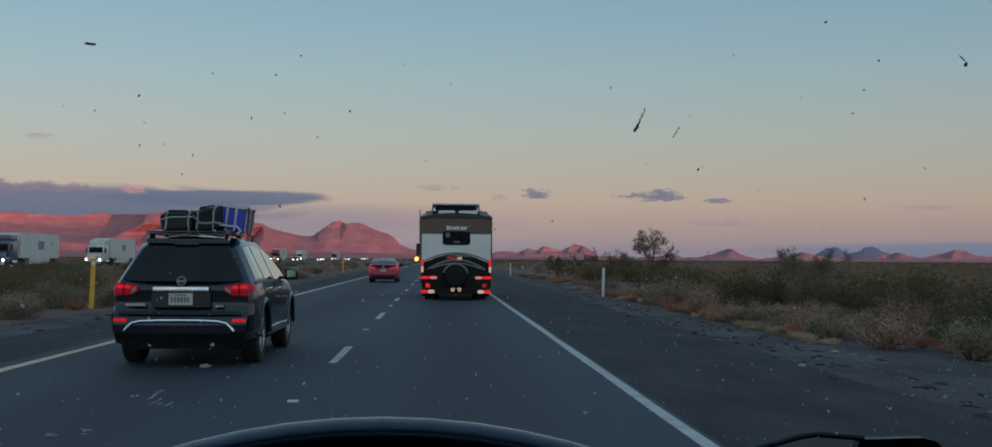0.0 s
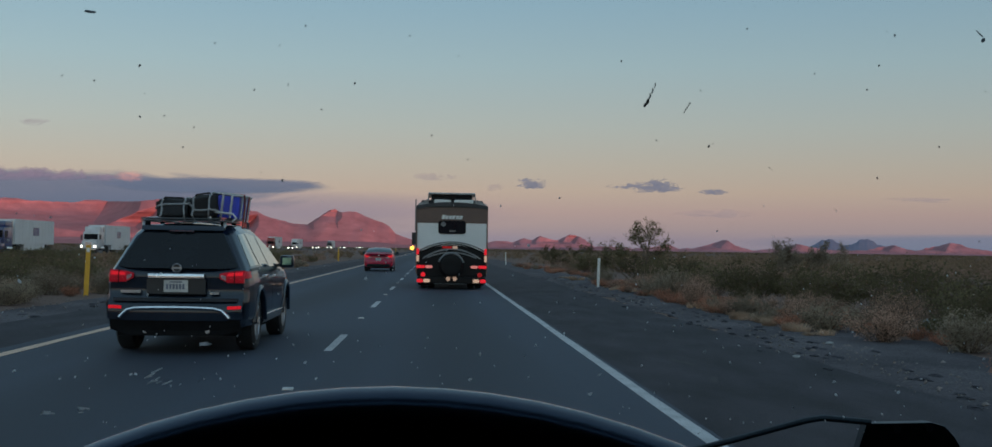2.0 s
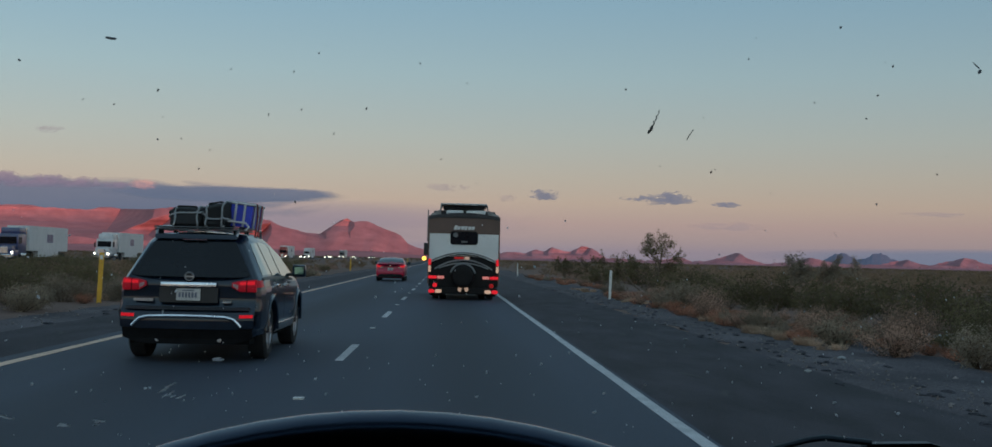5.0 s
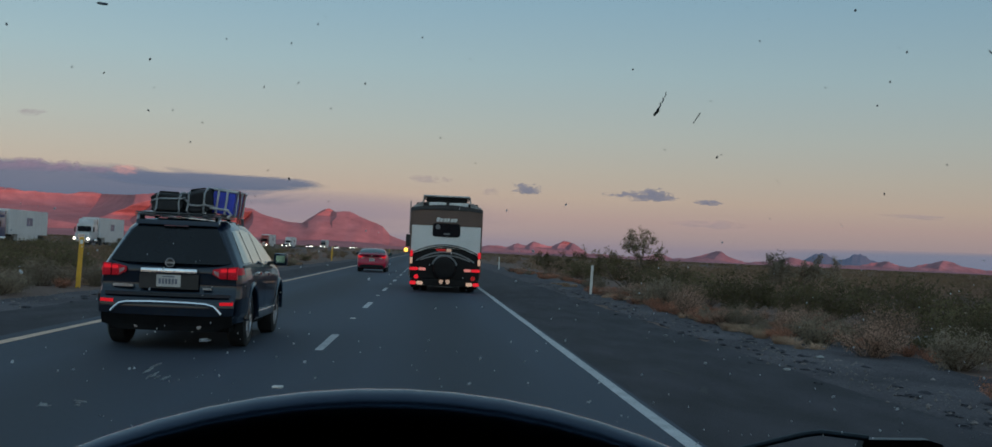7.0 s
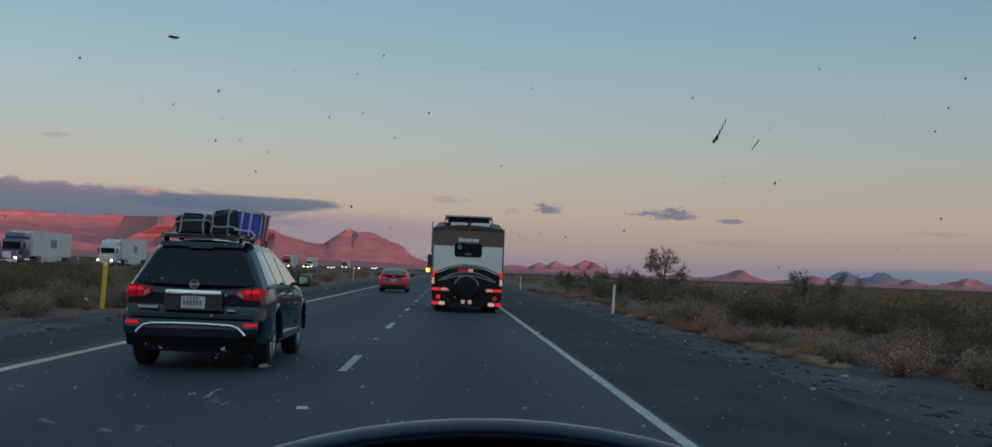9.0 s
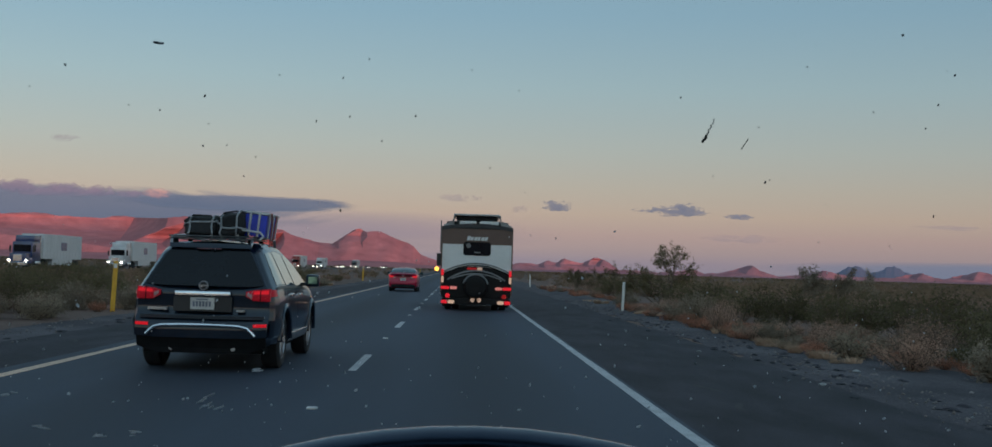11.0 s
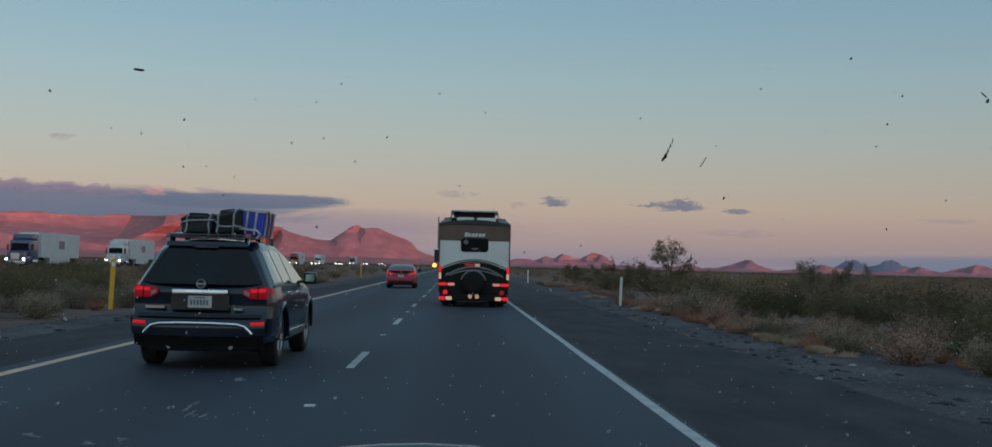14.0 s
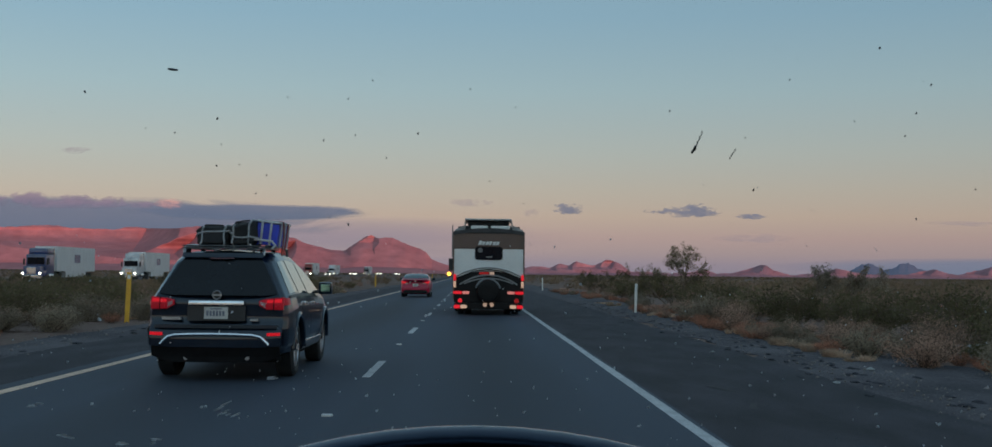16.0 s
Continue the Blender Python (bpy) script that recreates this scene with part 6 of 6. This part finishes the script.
def edge_clumps():
    """Dark lumps of broken asphalt and dirt along the ragged edge."""
    rng = np.random.default_rng(51)
    v, f = [], []
    for _ in range(260):
        side = rng.uniform() < 0.75
        y = 7 + 55 * rng.uniform() ** 1.5
        x = rng.normal(EDGE_R + 0.55, 0.45) if side else rng.normal(EDGE_L - 0.35, 0.3)
        a, b, c = rng.uniform(0.03, 0.09), rng.uniform(0.05, 0.20), rng.uniform(0.012, 0.035)
        i = len(v)
        n = 8
        for ring, (k, z) in enumerate(((1, -0.02), (0.8, 0.6), (0.4, 1.0))):
            for j in range(n):
                t = 6.28318 * j / n
                q = k * rng.uniform(0.5, 1.35)
                v.append((x + a * q * math.cos(t), y + b * q * math.sin(t), bank(x, y) + 0.012 + c * z))
        for r in range(2):
            for j in range(n):
                f.append((i + r * n + j, i + r * n + (j + 1) % n, i + (r + 1) * n + (j + 1) % n, i + (r + 1) * n + j))
        f.append(tuple(i + 2 * n + j for j in range(n)))
    tagged(sheet("edge_clumps", v, f, M_SHOULDER), "dark broken asphalt clumps along the road edge", "rubble", kind="stuff")


stones()
edge_clumps()


def slab(at, l, w, h, label):
    bm = boxm(-l / 2, l / 2, -w / 2, w / 2, -0.05, h, r=0.03)
    for v in bm.verts:
        v.co += noise.noise_vector(v.co * 3) * 0.03
    t = part("concrete_slab", bm, M_CONCRETE, None, label)
    t.matrix_basis = at
    return tagged(t, label, "concrete")


M_CONCRETE = material("pale_concrete", (0.34, 0.35, 0.34), 0.85, other=(0.24, 0.25, 0.25), scale=2, fine=30, amount=0.2, bump=0.3)
slab(pose(9.2, 22.6, 0, 0, 0, 8), 1.6, 0.5, 0.22, "pale concrete culvert slab in the verge")
for x, y, s in [(5.0, 16.5, 1.0), (4.6, 23.0, 0.8), (6.3, 19.0, 1.3)]:
    bm = bmesh.new()
    bmesh.ops.create_icosphere(bm, subdivisions=2, radius=0.05 * s)
    for v in bm.verts:
        v.co += noise.noise_vector(v.co * 30 + Vector((x, y, 0))) * 0.02
        v.co.z = max(v.co.z * 0.5, -0.012)
    o = part("litter", bm, M_CONCRETE, None, "", True, pose(x, y, 0.008))
    tagged(o, "small pale scrap lying on the asphalt shoulder", "litter", "roadside litter")


# ---- the vehicle that the camera rides in ----
van = thing("van", "dark cab of a van seen from the driving seat", "van")
part("floor_pan", boxm(-0.95, 0.95, -1.6, 1.2, 0.42, 0.50), M_CABIN, van)
part("rear_wall", boxm(-0.95, 0.95, -1.66, -1.6, 0.42, 1.92), M_CABIN, van)
for s in (-1, 1):
    part("side_wall", boxm(s * 0.95, s * 1.0, -1.66, 1.2, 0.42, 1.92), M_CABIN, van)
    for y in (-1.0, 0.95):
        part("wheel", lathe(bmesh.new(), [(-0.11, 0.36), (0.11, 0.36)], 28, Matrix.Translation((s * 0.88, y, 0.36))), M_RUBBER, van, smooth=True)
part("roof_lining", boxm(-0.95, 0.95, -1.6, 0.40, 1.86, 1.92), M_CABIN, van)
part("sun_visor", boxm(-0.9, 0.9, 0.435, 0.455, 1.5735, 1.88, r=0.006), M_VISOR, van, "dark padded sun visor")
part("dashboard", boxm(-0.95, 0.95, 0.62, 1.16, 0.62, 1.12, r=0.06), M_MATT, van)
part("bulkhead", boxm(-0.95, 0.95, 1.12, 1.18, 0.45, 1.16), M_CABIN, van)

wheel_at = pose(-0.018, 0.313, 1.1785, -24)
sw = thing("steering_wheel", "black leather steering wheel in the cab", "steering wheel", wheel_at)
bm = bmesh.new()
rows = []
for k in range(96):
    c, s = math.cos(6.2831853 * k / 96), math.sin(6.2831853 * k / 96)
    rows.append([bm.verts.new(((0.222 + 0.016 * math.cos(u)) * c, 0.018 * math.sin(u), (0.222 + 0.016 * math.cos(u)) * s)) for u in (6.2831853 * j / 20 for j in range(20))])
for k in range(96):
    for j in range(20):
        a, b = rows[k], rows[(k + 1) % 96]
        bm.faces.new((a[j], a[(j + 1) % 20], b[(j + 1) % 20], b[j]))
part("rim", bm, M_LEATHER, sw, "smooth black leather rim", smooth=True)
part("hub", lathe(bmesh.new(), [(0.02, 0.07), (0.05, 0.08), (0.08, 0.06)], 24, axis="Y"), M_BLACK, sw, smooth=True)
for x in (-1, 1):
    part("spoke", boxm(x * 0.06, x * 0.21, 0.0, 0.03, -0.03, 0.02, r=0.008), M_BLACK, sw)
part("column", tube(bmesh.new(), [(0, 0.05, 0), (0, 0.46, -0.02)], 0.035, 12), M_BLACK, sw)

# windscreen: y = 0.8 - 0.9 (z - 1.45)
shield = thing("windscreen", "clear windscreen spotted with dried insects and chips", "windscreen")


def on_screen(x, z, off=0.0):
    return Vector((x, 0.8 - 0.9 * (z - 1.45) + off, z))


glass = sheet("glass", [on_screen(-0.93, 1.13), on_screen(0.93, 1.13), on_screen(0.93, 1.86), on_screen(-0.93, 1.86)], [(0, 1, 2, 3)], pane_glass("windscreen_glass", (0.985, 0.99, 0.99), 0.012), shield)
glass.visible_shadow = False


def residue_material(name, dark, pale, solid=0.5):
    """Dried insect remains or chipped glass, lit through from outside."""
    m = bpy.data.materials.new(name)
    m.use_nodes = True
    n, l = m.node_tree.nodes, m.node_tree.links
    n.clear()
    out, tl, df, mx = (n.new("ShaderNode" + k) for k in ("OutputMaterial", "BsdfTranslucent", "BsdfDiffuse", "MixShader"))
    ns, co, rp = n.new("ShaderNodeTexNoise"), n.new("ShaderNodeTexCoord"), n.new("ShaderNodeValToRGB")
    ns.inputs["Scale"].default_value = 900
    rp.color_ramp.elements[0].color, rp.color_ramp.elements[1].color = (*dark, 1), (*pale, 1)
    l.new(co.outputs["Object"], ns.inputs["Vector"]), l.new(ns.outputs[0], rp.inputs[0])
    l.new(rp.outputs[0], tl.inputs[0]), l.new(rp.outputs[0], df.inputs[0])
    mx.inputs[0].default_value = solid
    l.new(tl.outputs[0], mx.inputs[1]), l.new(df.outputs[0], mx.inputs[2]), l.new(mx.outputs[0], out.inputs[0])
    return m


M_RESIDUE = residue_material("dried_residue", (0.10, 0.10, 0.095), (0.40, 0.39, 0.37))
M_FAINT = residue_material("thin_pale_residue", (0.28, 0.30, 0.31), (0.55, 0.57, 0.58), 0.4)
M_CHIP = residue_material("pale_chip", (0.7, 0.72, 0.74), (0.97, 0.97, 0.97), 0.0)


def speck(x, z, size, long=1.0, lean=0.0, seed=0):
    """A ragged flake of residue on the glass."""
    rng = random.Random(seed)
    bm = bmesh.new()
    n = 9
    top, low = [], []
    for j in range(n):
        a = 6.28318 * j / n
        r = size * rng.uniform(0.55, 1.25)
        u, w = r * math.cos(a), r * long * math.sin(a)
        u, w = u * math.cos(lean) - w * math.sin(lean), u * math.sin(lean) + w * math.cos(lean)
        p = on_screen(x + u, z + w * 0.75)
        top.append(bm.verts.new(p + Vector((0, 0.0012, 0.001))))
        low.append(bm.verts.new(p + Vector((0, 0.0004, 0.0004))))
    bm.faces.new(top), bm.faces.new(low)
    for j in range(n):
        bm.faces.new((top[j], top[(j + 1) % n], low[(j + 1) % n], low[j]))
    return bm


UPPER = [(-0.1767, 1.5436, 1.8), (-0.2219, 1.5376, 1.0), (-0.2042, 1.5354, 1.1), (-0.1127, 1.5321, 1.4), (-0.0926, 1.5354, 1.2), (-0.0538, 1.5367, 1.3), (-0.0741, 1.5225, 1.0),
         (-0.1508, 1.5114, 1.2), (-0.0085, 1.5095, 0.9), (-0.1137, 1.4862, 0.9), (0.2199, 1.5859, 1.6), (0.1705, 1.5687, 0.9), (0.1008, 1.5511, 1.2), (0.2568, 1.5671, 1.5),
         (0.2530, 1.5517, 1.2), (0.1619, 1.5062, 1.7), (0.1504, 1.5368, 0.8), (0.2501, 1.5389, 1.0), (0.3059, 1.5082, 1.1), (-0.1321, 1.5557, 0.9), (-0.0956, 1.5553, 0.9)]
for i, (x, z, s) in enumerate(UPPER):
    part("insect_speck", speck(x, z, 0.00030 * s, 1.8, -0.4, i), M_RESIDUE, shield)
# a dragged smear of flakes, and a leg-like streak
for i in range(13):
    part("insect_smear", speck(0.1190 + 0.00033 * i + (0.0003 if i % 3 else -0.0003), 1.5285 + 0.00095 * i, (0.00085 if i < 3 else 0.00052 - 0.00002 * i), 1.5, -0.35, 60 + i), M_FAINT if i > 2 and i % 3 else M_RESIDUE, shield)
for i in range(5):
    part("insect_streak", speck(0.1430 + 0.0006 * i, 1.5250 + 0.0012 * i, 0.00034, 1.6, -0.3, 70 + i), M_RESIDUE, shield)
for x, z, s, k, a in [(-0.1986, 1.5696, 0.0034, 0.22, -0.1), (0.3060, 1.5690, 0.0045, 0.10, -0.62), (0.3095, 1.5660, 0.0012, 1.5, -0.5)]:
    part("insect_streak", speck(x, z, s * 0.85, k, a, int(x * 1000) + 900), M_FAINT, shield)
LOWER = [(-0.3024, 1.3496, 1.5), (-0.2211, 1.3477, 1.3), (-0.0964, 1.3583, 1.5), (0.0212, 1.3458, 1.3), (-0.1876, 1.3401, 0.7), (-0.2722, 1.3438, 0.9), (0.1105, 1.3348, 1.4),
         (0.1450, 1.3583, 0.8), (0.3411, 1.3383, 1.6), (0.2898, 1.3467, 1.1), (0.1153, 1.3505, 1.0)]
for i, (x, z, s) in enumerate(LOWER):
    part("chip", speck(x, z, 0.00115 * s, 0.55, 0.6, 100 + i), M_CHIP, shield)
rng = random.Random(7)
for i in range(9):
    part("scratch", speck(-0.2040 + rng.uniform(-0.006, 0.008), 1.3470 + rng.uniform(-0.006, 0.005), rng.uniform(0.0028, 0.005), 0.09, 0.6 + rng.uniform(-0.25, 0.25), 200 + i), M_CHIP, shield)
for x, z in [(-0.165, 1.372), (-0.33, 1.322), (-0.29, 1.316), (-0.262, 1.318), (-0.345, 1.348)]:
    for i in range(3):
        part("scratch", speck(x + rng.uniform(-0.004, 0.004), z + rng.uniform(-0.002, 0.002), rng.uniform(0.002, 0.005), 0.12, rng.uniform(-0.3, 0.3), 300 + i), M_CHIP, shield)
for i in range(420):
    x, z = rng.uniform(-0.36, 0.42), rng.uniform(1.30, 1.60)
    if z > 1.475 and i % 5:
        continue
    part("dust_speck", speck(x, z, (0.6 if z > 1.475 else 1.0) * (0.00020 + 0.0007 * rng.random() ** 4), rng.uniform(0.5, 2.2), rng.uniform(-1, 1), 400 + i), M_FAINT if z > 1.475 else M_CHIP, shield)

# wiper at rest along the foot of the glass
wiper = thing("windscreen_wiper", "black wiper arm resting low on the windscreen", "wiper")
part("arm", tube(bmesh.new(), [(0.16, 0.985, 1.270), (0.2232, 0.9633, 1.2907), (0.285, 0.9455, 1.3115), (0.2974, 0.9423, 1.3141), (0.3361, 0.9455, 1.3105)], 0.0026, 8), M_ARM, wiper, smooth=True)
bm = bmesh.new()
outline = [(0.334, 1.309), (0.385, 1.3105), (0.397, 1.307), (0.408, 1.298), (0.42, 1.285), (0.43, 1.262), (0.336, 1.262)]
lo, hi = [bm.verts.new(on_screen(x, z, 0.020)) for x, z in outline], [bm.verts.new(on_screen(x, z, 0.032)) for x, z in outline]
bm.faces.new(lo), bm.faces.new(hi)
for j in range(len(outline)):
    bm.faces.new((lo[j], lo[(j + 1) % len(outline)], hi[(j + 1) % len(outline)], hi[j]))
part("arm_base", bm, M_ARM, wiper, "flat black arm base with two holes")
for x, z in [(0.358, 1.3056), (0.3829, 1.3069)]:
    part("bolt_hole", lathe(bmesh.new(), [(-0.002, 0.0028), (0.002, 0.0028)], 14, Matrix.Translation(on_screen(x, z - 0.001, 0.018)), "Y"), M_MATT, wiper)
